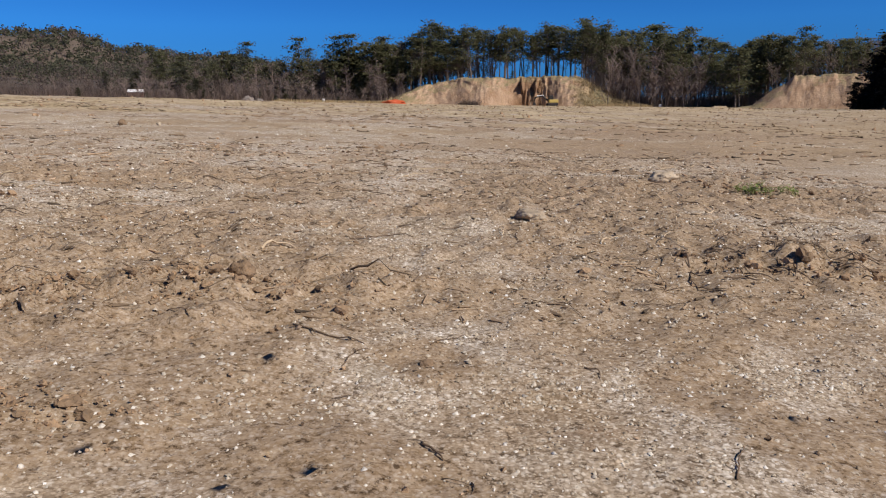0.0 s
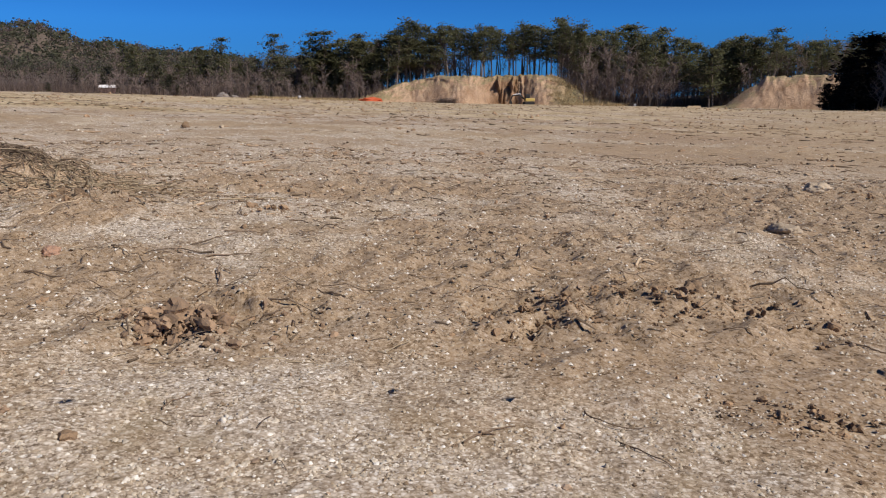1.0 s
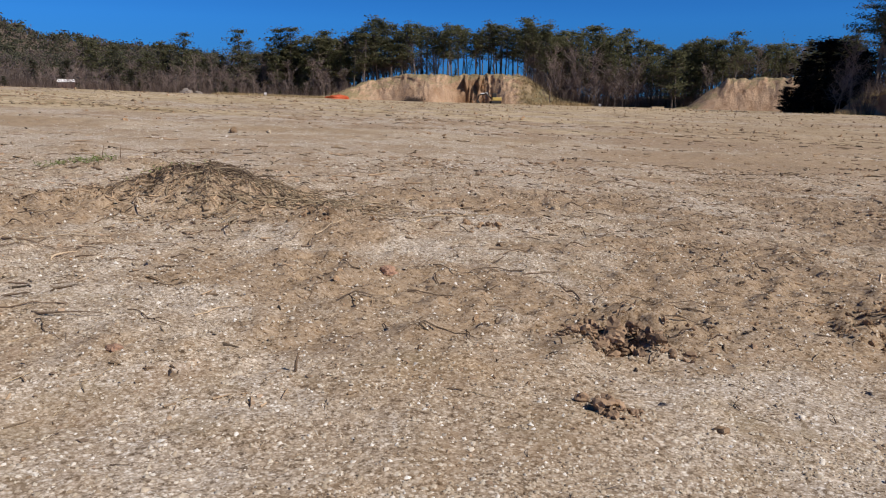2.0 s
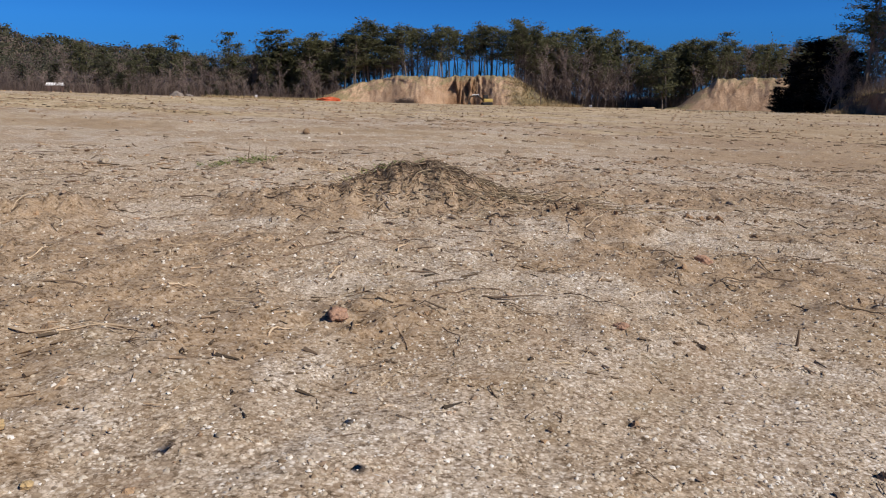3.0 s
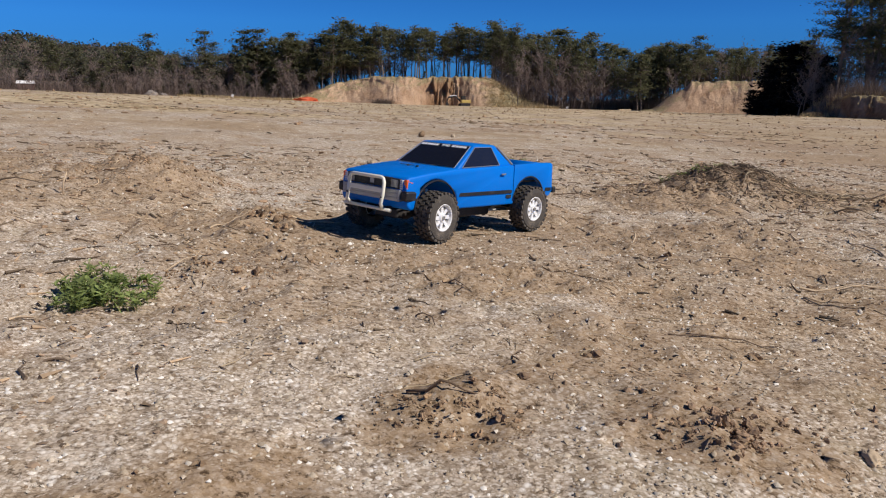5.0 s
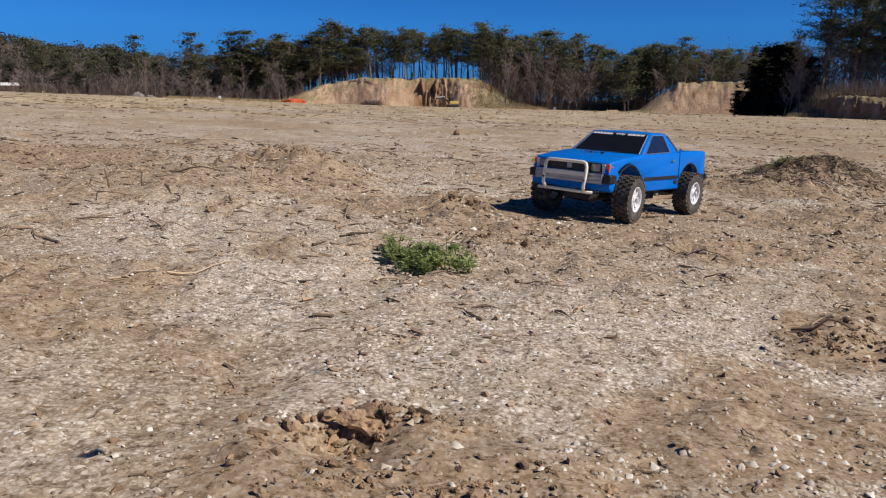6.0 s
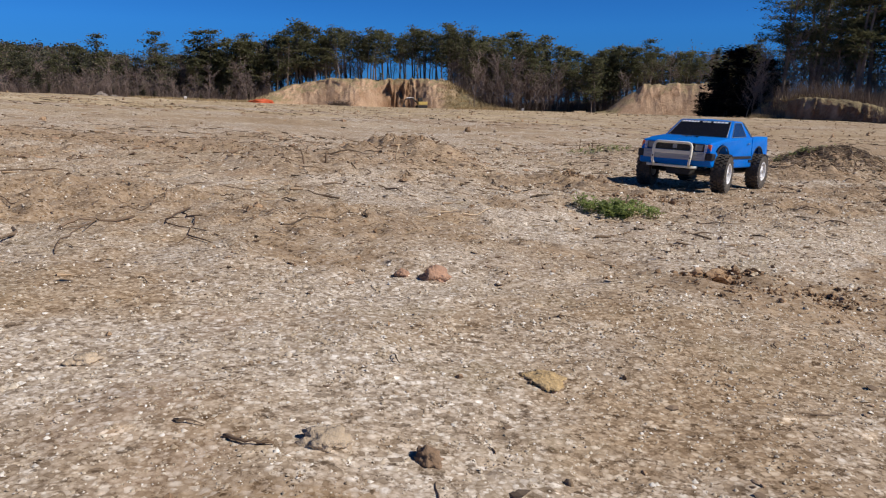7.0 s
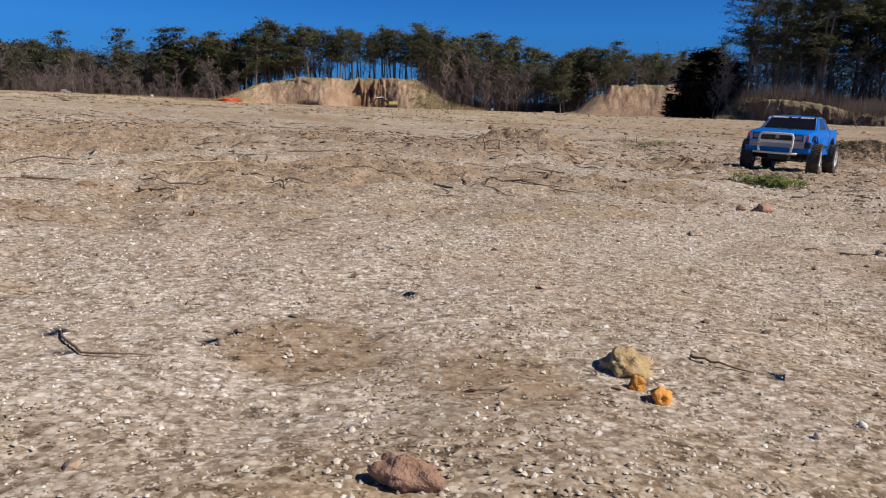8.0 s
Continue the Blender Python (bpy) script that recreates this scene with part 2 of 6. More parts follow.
# near-black base colour stands in for the deep shade on these trees
M_SHADE_NEEDLE = plain("shade_toned_evergreen", (0.034, 0.030, 0.027), 0.9, 0, 0.3, 1.5, 0, 0, "island", 0.3, 0.05)
for leaf in (M_NEEDLE, M_NEEDLE_DRY, M_SCRUB, M_LEAF):
    leafy(leaf)
M_DRYGRASS = plain("dry_grass", (0.40, 0.30, 0.16), 0.9, 0, 0.25, 3, 0, 0, "island")

M_CHIP = plain("wood_and_soil_chips", (0.27, 0.19, 0.118), 0.9, 0, 0.3, 300, 0, 0, "island", 0.85)

# ---- tools ----
def hash2(ix, iy, seed):
    h = (ix.astype(np.int64) * 374761393 + iy.astype(np.int64) * 668265263 + seed * 974711) & 0xFFFFFFFF
    h = ((h ^ (h >> 13)) * 1274126177) & 0xFFFFFFFF
    h = ((h ^ (h >> 16)) * 2246822519) & 0xFFFFFFFF
    return ((h ^ (h >> 15)) & 0xFFFFFF) / float(0xFFFFFF)


def value_noise(x, y, seed=0):
    ix, iy = np.floor(x), np.floor(y)
    fx, fy = x - ix, y - iy
    fx, fy = fx * fx * (3 - 2 * fx), fy * fy * (3 - 2 * fy)
    a, b = hash2(ix, iy, seed), hash2(ix + 1, iy, seed)
    c, d = hash2(ix, iy + 1, seed), hash2(ix + 1, iy + 1, seed)
    return (a * (1 - fx) + b * fx) * (1 - fy) + (c * (1 - fx) + d * fx) * fy - 0.5


def fbm(x, y, size, octaves, seed=0, gain=0.5):
    total, amp = 0.0, 1.0
    for i in range(octaves):
        total = total + amp * value_noise(x / size + 17.3 * i, y / size - 9.1 * i, seed + i)
        size, amp = size * 0.5, amp * gain
    return total


def smooth(a, b, x):
    t = np.clip((x - a) / (b - a), 0, 1)
    return t * t * (3 - 2 * t)


def fast_mesh(name, verts, faces, smooth_shade=False):
    """A mesh out of an (n, 3) array of points and an (m, k) array of faces."""
    verts, faces = np.asarray(verts, np.float32), np.asarray(faces, np.int32)
    me = bpy.data.meshes.new(name)
    k = faces.shape[1]
    me.vertices.add(len(verts))
    me.vertices.foreach_set("co", verts.ravel())
    me.loops.add(faces.size)
    me.loops.foreach_set("vertex_index", faces.ravel())
    me.polygons.add(len(faces))
    me.polygons.foreach_set("loop_start", np.arange(0, faces.size, k, dtype=np.int32))
    me.polygons.foreach_set("loop_total", np.full(len(faces), k, np.int32))
    me.polygons.foreach_set("use_smooth", np.full(len(faces), smooth_shade, bool))
    me.update(calc_edges=True)
    return me


def part(name, bm, mat, parent=None, label="", shade=False):
    me = bpy.data.meshes.new(name)
    bm.normal_update()
    bm.to_mesh(me)
    bm.free()
    for f in me.polygons:
        f.use_smooth = shade
    me.materials.append(mat)
    ob = new(name, me)
    ob.parent = parent
    if label:
        ob["label"] = label
    return ob


def thing(name, m=None):
    ob = new(name)
    ob.empty_display_size = 0.02
    if m is not None:
        ob.matrix_basis = m
    return ob


def tube(bm, pts, radii, sides=5):
    """A tapering tube along points, closed at both ends."""
    rings, prev = [], None
    n = len(pts)
    for i, (p, r) in enumerate(zip(pts, radii)):
        p = Vector(p)
        d = Vector(pts[min(i + 1, n - 1)]) - Vector(pts[max(i - 1, 0)])
        d = d.normalized() if d.length > 1e-9 else Vector((0, 0, 1))
        side = prev if prev is not None else d.orthogonal()
        side = (side - d * side.dot(d))
        side = side.normalized() if side.length > 1e-6 else d.orthogonal().normalized()
        prev = side
        up = d.cross(side)
        rings.append([bm.verts.new(p + (side * math.cos(a) + up * math.sin(a)) * r) for a in (2 * math.pi * k / sides for k in range(sides))])
    for a, b in zip(rings, rings[1:]):
        for k in range(sides):
            bm.faces.new((a[k], a[(k + 1) % sides], b[(k + 1) % sides], b[k]))
    bm.faces.new(rings[0][::-1])
    bm.faces.new(rings[-1])


def box(bm, x0, x1, y0, y1, z0, z1):
    v = [bm.verts.new((x, y, z)) for z in (z0, z1) for x, y in ((x0, y0), (x1, y0), (x1, y1), (x0, y1))]
    for q in ((3, 2, 1, 0), (4, 5, 6, 7), (0, 1, 5, 4), (1, 2, 6, 5), (2, 3, 7, 6), (3, 0, 4, 7)):
        bm.faces.new([v[i] for i in q])


def softened(bm, amount, segments=2, angle=25):
    """Rounds the sharp edges of a bmesh."""
    bmesh.ops.recalc_face_normals(bm, faces=bm.faces)
    edges = [e for e in bm.edges if len(e.link_faces) == 2 and e.calc_face_angle(0) > radians(angle)]
    bmesh.ops.bevel(bm, geom=edges, offset=amount, segments=segments, profile=0.5, affect="EDGES", clamp_overlap=True)
    return bm


# ---- lie of the land ----
# dug-up spots: x, y, radius, height, share of bare soil
SPOTS = [
    (0.03, 2.18, 0.27, 0.006, 1.0), (-0.48, 2.20, 0.15, 0.006, 1.0), (1.3, 2.5, 0.22, 0.02, 0.9),
    (-2.58, 2.95, 0.22, 0.035, 1.0), (-2.76, 1.33, 0.12, 0.012, 1.0), (-3.58, 1.08, 0.16, 0.014, 0.8),
    (-1.58, 3.50, 0.29, 0.086, 1.0), (-1.96, 3.22, 0.30, 0.026, 1.0), (-1.4, 3.36, 0.30, 0.03, 0.9), (-3.72, 3.10, 0.26, 0.058, 1.0), (-3.8, 3.1, 0.35, 0.02, 0.8),
    (-1.1, 3.12, 0.25, 0.03, 0.6), (0.62, 2.0, 0.10, 0.0, 0.9), (0.2, 2.15, 0.25, 0.005, 0.6),
    (-4.05, 2.7, 0.5, 0.03, 0.5), (-3.2, 1.95, 0.46, 0.008, 0.45), (1.6, 4.0, 0.4, 0.02, 0.6),
    (1.35, 2.7, 0.3, 0.02, 0.7), (-3.33, 2.47, 0.12, 0.008, 0.9), (-2.2, 4.4, 0.3, 0.03, 0.3),
    (1.0, 3.1, 0.35, 0.01, 0.7), (-1.06, 2.97, 0.2, 0.01, 0.8), (-3.5, 0.93, 0.16, 0.0, 0.7), (-3.3, 2.32, 0.2, 0.01, 0.7),
    (-3.64, 2.83, 0.2, 0.02, 0.7), (-0.61, 2.25, 0.16, 0.0, 0.7), (-3.625, 1.14, 0.05, -0.016, 1.0), (-0.56, 2.09, 0.05, -0.018, 1.0), (-2.9, 2.0, 0.25, 0.003, 0.75),
    (0.30, 2.24, 0.30, 0.010, 1.0), (0.26, 1.84, 0.15, 0.004, 0.8), (0.49, 2.40, 0.16, 0.004, 0.9), (0.98, 2.13, 0.09, 0.003, 0.9), (0.93, 1.93, 0.10, 0.003, 0.9),
    (-1.73, 2.04, 0.13, 0.003, 0.9), (-1.10, 2.57, 0.18, 0.006, 0.9), (-2.41, 1.48, 0.11, 0.003, 0.8), (-3.03, 1.38, 0.10, 0.005, 0.9), (-3.34, 1.12, 0.13, 0.004, 0.8),
    (-3.22, 1.17, 0.14, 0.004, 0.9), (-3.50, 1.02, 0.14, 0.006, 0.9), (-4.16, 0.58, 0.11, 0.003, 0.9), (-3.52, 0.92, 0.11, 0.0, 0.9), (0.55, 1.74, 0.14, 0.003, 0.9), (0.98, 1.80, 0.11, 0.0, 0.85), (-2.74, 1.37, 0.10, 0.003, 0.9),
    (-4.74, 0.37, 0.06, 0.002, 0.8), (-4.86, 0.45, 0.07, 0.0, 0.7),
]


def land(x, y):
    """Height of the ground, and its shares of bare soil and of dry grass."""
    x, y = np.asarray(x, float), np.asarray(y, float)
    r = np.hypot(x + 2, y - 1)
    far = smooth(3, 90, r)
    tilt = 0.0472 * (1 - far) + np.where(x < 0, 0.030, 0.019) * far
    z = -tilt * np.clip(x, -140, 140)
    near = 1 - smooth(8, 40, r)
    soil = 0.72 * (1 - 0.55 * smooth(3.6, 4.6, y) * (1 - smooth(6, 9, y))) * smooth(-0.2, 0.5, fbm(x, y, 0.8, 5, 11, 0.65) + 0.35 * fbm(x, y, 0.11, 3, 15))
    lift, ragged = 0 * x, 0.5 * fbm(x, y, 0.12, 3, 31)
    soil = soil * (1 - 0.85 * smooth(-0.8, -1.2, x) * (1 - smooth(0.7, 1.1, y - 0.213 * x - 1.03)))
    for sx, sy, rad, high, bare in SPOTS:
        d = np.hypot(x - sx, (y - sy) * 0.85) / rad + ragged
        inside = 1 - smooth(0.35, 1.15, d)
        lift = lift + high * (1 - smooth(0.15, 1.2, d - 0.7 * ragged))
        soil = np.maximum(soil, bare * inside)
    z = z + near * (0.010 * fbm(x, y, 1.3, 3, 3) + 0.016 * fbm(x, y, 0.22, 3, 7) + 0.013 * smooth(0.9, 2.0, y - 0.213 * x - 1.03) * np.abs(fbm(x, y, 0.10, 3, 9)))
    # swells and wheel-worn bands across the outer field
    out = smooth(1.9, 3.6, y - 0.213 * x - 1.03) * (1 - smooth(60, 120, r))
    z = z + out * (0.030 + 0.0022 * np.clip(r - 4, 0, 30)) * fbm(x + 0.4 * y, y * 1.7, 1.5, 4, 61, 0.6)
    dug = 0 * x
    for sx, sy, rad, high, bare in SPOTS[:6]:
        dug = np.maximum(dug, 1 - smooth(0.3, 1.0, np.hypot(x - sx, y - sy) / rad))
    # thin brown soil over the gravel where the way begins
    soil = np.maximum(soil, 0.62 * smooth(-0.3, 0.5, x) * smooth(-0.35, 0.1, fbm(x, y, 0.45, 4, 87)) * (1 - smooth(3, 5, r - 2)))
    # crumbled clods: flat-topped cells of random height, thick on bare soil
    wx, wy = x + 0.02 * fbm(x, y, 0.05, 2, 91), y + 0.02 * fbm(x, y, 0.05, 2, 95)
    clods = np.maximum(0, value_noise(wx / 0.045, wy / 0.05, 97)) ** 0.6 + 0.5 * np.maximum(0, value_noise(wx / 0.022, wy / 0.024, 98)) ** 0.6
    calm = 0.15 + 0.85 * smooth(0.5, 1.4, y - 0.213 * x - 1.03)
    crumbly = (np.clip(1.3 * soil - 0.35, 0, 1) + 0.5 * dug) * calm
    rough = 0.027 * clods * crumbly - 0.008 * crumbly
    rough = rough + np.abs(fbm(x, y, 0.055, 3, 21)) * 0.028 * (0.4 + soil) * calm - 0.003 * (0.4 + soil) 
    lift = lift + dug * (0.012 * np.abs(fbm(x, y, 0.07, 3, 81)) - 0.007)
    z = z + lift + near * rough + (1 - near) * 0.25 * fbm(x, y, 14, 3, 41) * (1 - smooth(60, 160, r) * 0.6)
    # pressed flat where the truck has come down
    flat = 0.85 * (1 - smooth(0.24, 0.42, np.hypot(x + 2.88, y - 2.44)))
    z = z * (1 - flat) + flat * (0.0075 - 0.0472 * x)
    # browner, barer soil towards the low bank
    brown = smooth(0.22, 0.48, (x + 2) / np.maximum(y, 1)) * smooth(4, 8, y) * (1 - smooth(40, 90, y))
    soil = np.maximum(soil, 0.8 * brown * smooth(-0.35, 0.25, fbm(x, y * 2.0, 2.5, 4, 71)))
    straw = (1 - 0.55 * brown) * smooth(5, 14, r) * smooth(-0.2, 0.3, fbm(x, y * 2.5, 9, 4, 51) + 0.2 + 0.12 * far)
    return z, soil, straw


def land_z(x, y):
    return float(land(np.array([x]), np.array([y]))[0][0])


def spaced(start, step, grow, end):
    out = [start]
    while abs(out[-1]) < abs(end) or (out[-1] - start) * (end - start) < 0:
        out.append(out[-1] + step)
        step *= grow
        if (out[-1] - end) * (end - start) > 0:
            break
    return out


def grid(xs, ys, skew=0.0, start=0):
    gx, gy = np.meshgrid(xs, ys)
    gy = gy + skew * gx
    nx, ny = len(xs), len(ys)
    row, col = np.arange(ny - 1)[:, None], np.arange(nx - 1)[None]
    i, odd = (row * nx + col).ravel() + start, ((row + col) % 2).ravel()[:, None] == 1
    a, b, c, d = i, i + 1, i + nx + 1, i + nx
    # the cells are split along one diagonal and the other in turn
    first = np.where(odd, np.stack([a, b, c], -1), np.stack([a, b, d], -1))
    second = np.where(odd, np.stack([a, c, d], -1), np.stack([b, c, d], -1))
    return gx.ravel(), gy.ravel(), np.concatenate([first, second])


def build_ground():
    """One sheet: a finely broken strip of gravel that is passed close by, and the field round it."""
    xs = np.arange(-6.3, 2.75, 0.0135)
    ys = np.array(spaced(1.10, 0.0100, 1.0065, 5.0))
    x1, y1, f1 = grid(xs, ys, 0.213)
    rows = np.repeat(np.gradient(ys), len(xs))
    r = np.random.default_rng(77)
    x1 = x1 + r.uniform(-0.35, 0.35, len(x1)) * 0.0135
    y1 = y1 + r.uniform(-0.35, 0.35, len(x1)) * rows
    z1, soil1, straw1 = land(x1, y1)
    chip = r.random(len(x1)) + 0.6 * r.random(len(x1)) ** 6
    edge = smooth(0, 0.3, x1 + 6.3) * smooth(0, 0.3, 2.72 - x1) * smooth(0, 0.1, y1 - 0.213 * x1 - 1.1) * smooth(0, 0.6, 5.0 - (y1 - 0.213 * x1))
    z1 = z1 + edge * 0.0013 * (chip - 0.78) * (0.6 + 0.8 * smooth(-0.2, 0.3, fbm(x1, y1, 0.15, 2, 78)))
    xs = np.concatenate([np.array(spaced(-6.2, -0.04, 1.06, -520))[::-1], np.arange(-6.15, 2.6, 0.06), np.array(spaced(2.62, 0.04, 1.06, 520))])
    ys = np.concatenate([np.array(spaced(-0.4, -0.1, 1.4, -120))[::-1], np.arange(-0.35, 7, 0.05), np.array(spaced(7.05, 0.05, 1.018, 620))])
    x2, y2, f2 = grid(xs, ys, 0.0, len(x1))
    z2, soil2, straw2 = land(x2, y2)
    d = y2 - 0.213 * x2
    z2 = z2 - 0.05 * smooth(0, 0.12, x2 + 6.25) * smooth(0, 0.12, 2.7 - x2) * smooth(0, 0.1, d - 1.14) * smooth(0, 0.15, 4.95 - d)
    verts = np.stack([np.concatenate([x1, x2]), np.concatenate([y1, y2]), np.concatenate([z1, z2])], -1)
    me = fast_mesh("ground", verts, np.concatenate([f1, f2]), True)
    for name, values in (("soil", np.concatenate([soil1, soil2])), ("straw", np.concatenate([straw1, straw2]))):
        at = me.attributes.new(name, "FLOAT", "POINT")
        at.data.foreach_set("value", values.astype(np.float32))
    me.materials.append(M_GROUND)
    return tagged(new("ground", me), "bare sandy field of gravel, brown soil and dry litter", "ground", kind="structure")


ground = build_ground()


def polar(az, dist):
    """A place on the land by bearing in degrees and distance."""
    x, y = -2 + dist * math.sin(radians(az)), 0.7 + dist * math.cos(radians(az))
    return x, y, land_z(x, y)

from mathutils.bvhtree import BVHTree

# ---- far banks and hills ----
def table(rows, x):
    xs, vs = zip(*rows)
    return np.interp(x, xs, vs)


def gullied(a):
    """Where the face is cut by deep gullies."""
    return np.exp(-((a - 7.3) / 1.5) ** 2) + 0.5 * np.exp(-((a - 40) / 6) ** 2)


def bearing_sheet(name, mat, az0, az1, base, back, height, steep, rows_up, wob, step=0.08, seed=5, cliff=0.0):
    """A bank or hill between two bearings: its foot at the distance base(az), its crest height(az) above the foot after steep metres, running back to the distance back."""
    azs = np.arange(az0, az1 + step, step)
    vs = np.concatenate([np.linspace(0, 1, rows_up), 1 + np.linspace(0.08, 1, 12)])
    A, V = np.meshgrid(azs, vs)
    foot = base(A)
    lift = np.clip(V, 0, 1)
    gully = fbm(A * 0.9, V * 2.2, 1.4, 6, seed, 0.62) + 2.6 * np.minimum(0, fbm(A * 4.5, V * 1.6, 1.0, 4, seed + 2, 0.6)) * gullied(A)
    run = foot + steep * lift ** (1.0 + cliff) + np.clip(V - 1, 0, 1) * (back - foot - steep) + gully * wob * np.sin(np.pi * np.clip(V, 0, 1)) - 0.4
    X, Y = -2 + run * np.sin(np.radians(A)), 0.7 + run * np.cos(np.radians(A))
    X0, Y0 = -2 + foot * np.sin(np.radians(A)), 0.7 + foot * np.cos(np.radians(A))
    Z = land(X0, Y0)[0]
    H = height(A) * (1 + 0.10 * fbm(A, V, 0.7, 3, seed + 9) * (V > 0))
    Z = Z - 0.3 + (H + 0.3) * (np.sin(lift * np.pi / 2) ** 0.9) + 0.06 * H * fbm(A * 4, V * 4, 1.0, 3, seed + 3) * lift - np.clip(V - 1.75, 0, 1) * 4 * (H + 3)
    verts = np.stack([X, Y, Z], -1).reshape(-1, 3)
    nx, ny = len(azs), len(vs)
    i = (np.arange(ny - 1)[:, None] * nx + np.arange(nx - 1)[None]).ravel()
    me = fast_mesh(name, verts, np.stack([i, i + 1, i + nx + 1, i + nx], -1), True)
    red = np.clip((gullied(A) + 0.3 * (A > 33)) * (1.15 + 1.8 * fbm(A * 2.5, V * 2.5, 1.0, 4, seed + 30)), 0, 1)
    sod = np.clip(smooth(10.2, 12.0, A + fbm(A, V * 3, 1.2, 4, seed + 33)) * (A < 18) + smooth(0.55, 0.8, V + 0.3 * fbm(A, V, 0.8, 3, seed + 35)) * (A > 35) * 0.35, 0, 1)
    for key, values in (("rust", red), ("sod", sod)):
        at = me.attributes.new(key, "FLOAT", "POINT")
        at.data.foreach_set("value", values.ravel().astype(np.float32))
    me.materials.append(mat)
    return new(name, me)


M_FLOOR = plain("leaf_litter_slope", (0.12, 0.09, 0.068), 0.95, 0, 0.3, 0.5, 0.3, 0.2)


def bank_height(a):
    return table([(-4, 0.0), (-3, 1.8), (-1.2, 4.3), (0.5, 5.7), (2, 6.5), (3, 6.8), (6.1, 6.7), (6.9, 7.5), (8.2, 7.2), (10.8, 6.6), (12, 4.6), (14, 1.9), (15.5, 0.2), (17, 0)], a)


bank = tagged(bearing_sheet("earth_bank", M_BANK, -4, 16, lambda a: 181 + 2.5 * np.cos(a * 0.9), 240, bank_height, 8.5, 26, 2.2, 0.07, 5),
              "sandy cut earth bank with gullies and a grassy top", "bank", kind="structure")


def bank2_height(a):
    return table([(22.3, 0), (23.2, 0.4), (24.5, 3.6), (25.9, 6.3), (28.5, 6.6), (31, 6.6), (35, 6.8)], a)


bank_b = tagged(bearing_sheet("earth_bank", M_BANK, 22.3, 35, lambda a: 160 - 0.0 * a, 220, bank2_height, 7.5, 22, 1.0, 0.07, 15),
                "ochre earth bank cut steeply, half in tree shade", "bank", kind="structure")


def bank3_height(a):
    return table([(33.0, 0.2), (34.3, 2.3), (37, 2.6), (39.5, 2.3), (41.5, 1.5), (44, 1.0), (60, 1.2)], a)


bank_c = tagged(bearing_sheet("earth_bank", M_BANK, 33.0, 60, lambda a: table([(33, 118), (36, 96), (45, 78), (60, 70)], a), 170, bank3_height, 4.5, 26, 0.6, 0.06, 25),
                "low reddish earth bank with a dry grass ledge", "bank", kind="structure")


def hill_height(a):
    el = table([(-60, 3.2), (-40, 2.8), (-28, 2.6), (-22, 2.7), (-18, 2.9), (-14, 3.1), (-9.7, 3.6), (-6, 3.5), (-3.5, 3.0), (-2, 2.2)], a)
    return 300 * np.tan(np.radians(el)) - 6.5


hill = tagged(bearing_sheet("hillside", M_FLOOR, -60, -2, lambda a: 188 + 0 * a, 420, hill_height, 115, 24, 5.0, 0.5, 35),
              "wooded hillside covered in brown leaf litter", "hillside", kind="structure")


def ridge_height(a):
    el = table([(-60, 5.2), (-40, 4.9), (-31, 4.45), (-27.2, 4.75), (-25.5, 4.45), (-23.8, 3.75), (-20, 3.5), (-16, 3.3), (-12, 3.0)], a)
    return 470 * np.tan(np.radians(el)) - 4.0


ridge = tagged(bearing_sheet("hillside", M_FLOOR, -60, -12, lambda a: 330 + 0 * a, 540, ridge_height, 140, 24, 6.0, 0.5, 55),
               "higher wooded hill beyond the first slope", "hillside", kind="structure")


def rise_height(a):
    return table([(14, 0.2), (17, 1.5), (22, 3.5), (30, 6), (60, 9)], a)


rise = tagged(bearing_sheet("woodland_floor", M_FLOOR, 14, 62, lambda a: 190 + 0 * a, 330, rise_height, 60, 10, 3.0, 0.5, 45),
              "shaded woodland floor of brown litter", "woodland floor", kind="structure")
bpy.context.view_layer.update()
SLOPES = [BVHTree.FromObject(ob, bpy.context.evaluated_depsgraph_get()) for ob in (bank, bank_b, bank_c, hill, rise, ridge)]


def stand(x, y):
    """Height of whatever ground lies at a place."""
    hits = [tree.ray_cast(Vector((x, y, 200)), Vector((0, 0, -1)))[0] for tree in SLOPES]
    found = [p.z for p in hits if p is not None]
    return max(found) if found else land_z(x, y)


# ---- trees ----
def limb(rng, start, way, length, bend, n=4):
    pts, p, d = [Vector(start)], Vector(start), Vector(way).normalized()
    for i in range(n):
        d = (d + Vector((rng.uniform(-1, 1), rng.uniform(-1, 1), rng.uniform(-0.6, 0.9))) * bend).normalized()
        p = p + d * (length / n)
        pts.append(p.copy())
    return pts


def tuft(bm, rng, centre, spread, count, size):
    """Small blades of needles round a point."""
    for _ in range(count):
        o = Vector((rng.gauss(0, 1) * spread, rng.gauss(0, 1) * spread, rng.gauss(0, 0.30) * spread)) + centre
        a = Vector((rng.uniform(-1, 1), rng.uniform(-1, 1), rng.uniform(-0.35, 0.5))).normalized() * size * rng.uniform(0.6, 1.3)
        b = (a.cross(Vector((rng.uniform(-0.5, 0.5), rng.uniform(-0.5, 0.5), 1)))).normalized() * size * rng.uniform(0.35, 0.7)
        v = [bm.verts.new(o - a - b * 0.4), bm.verts.new(o - b), bm.verts.new(o + a), bm.verts.new(o + b)]
        bm.faces.new(v)


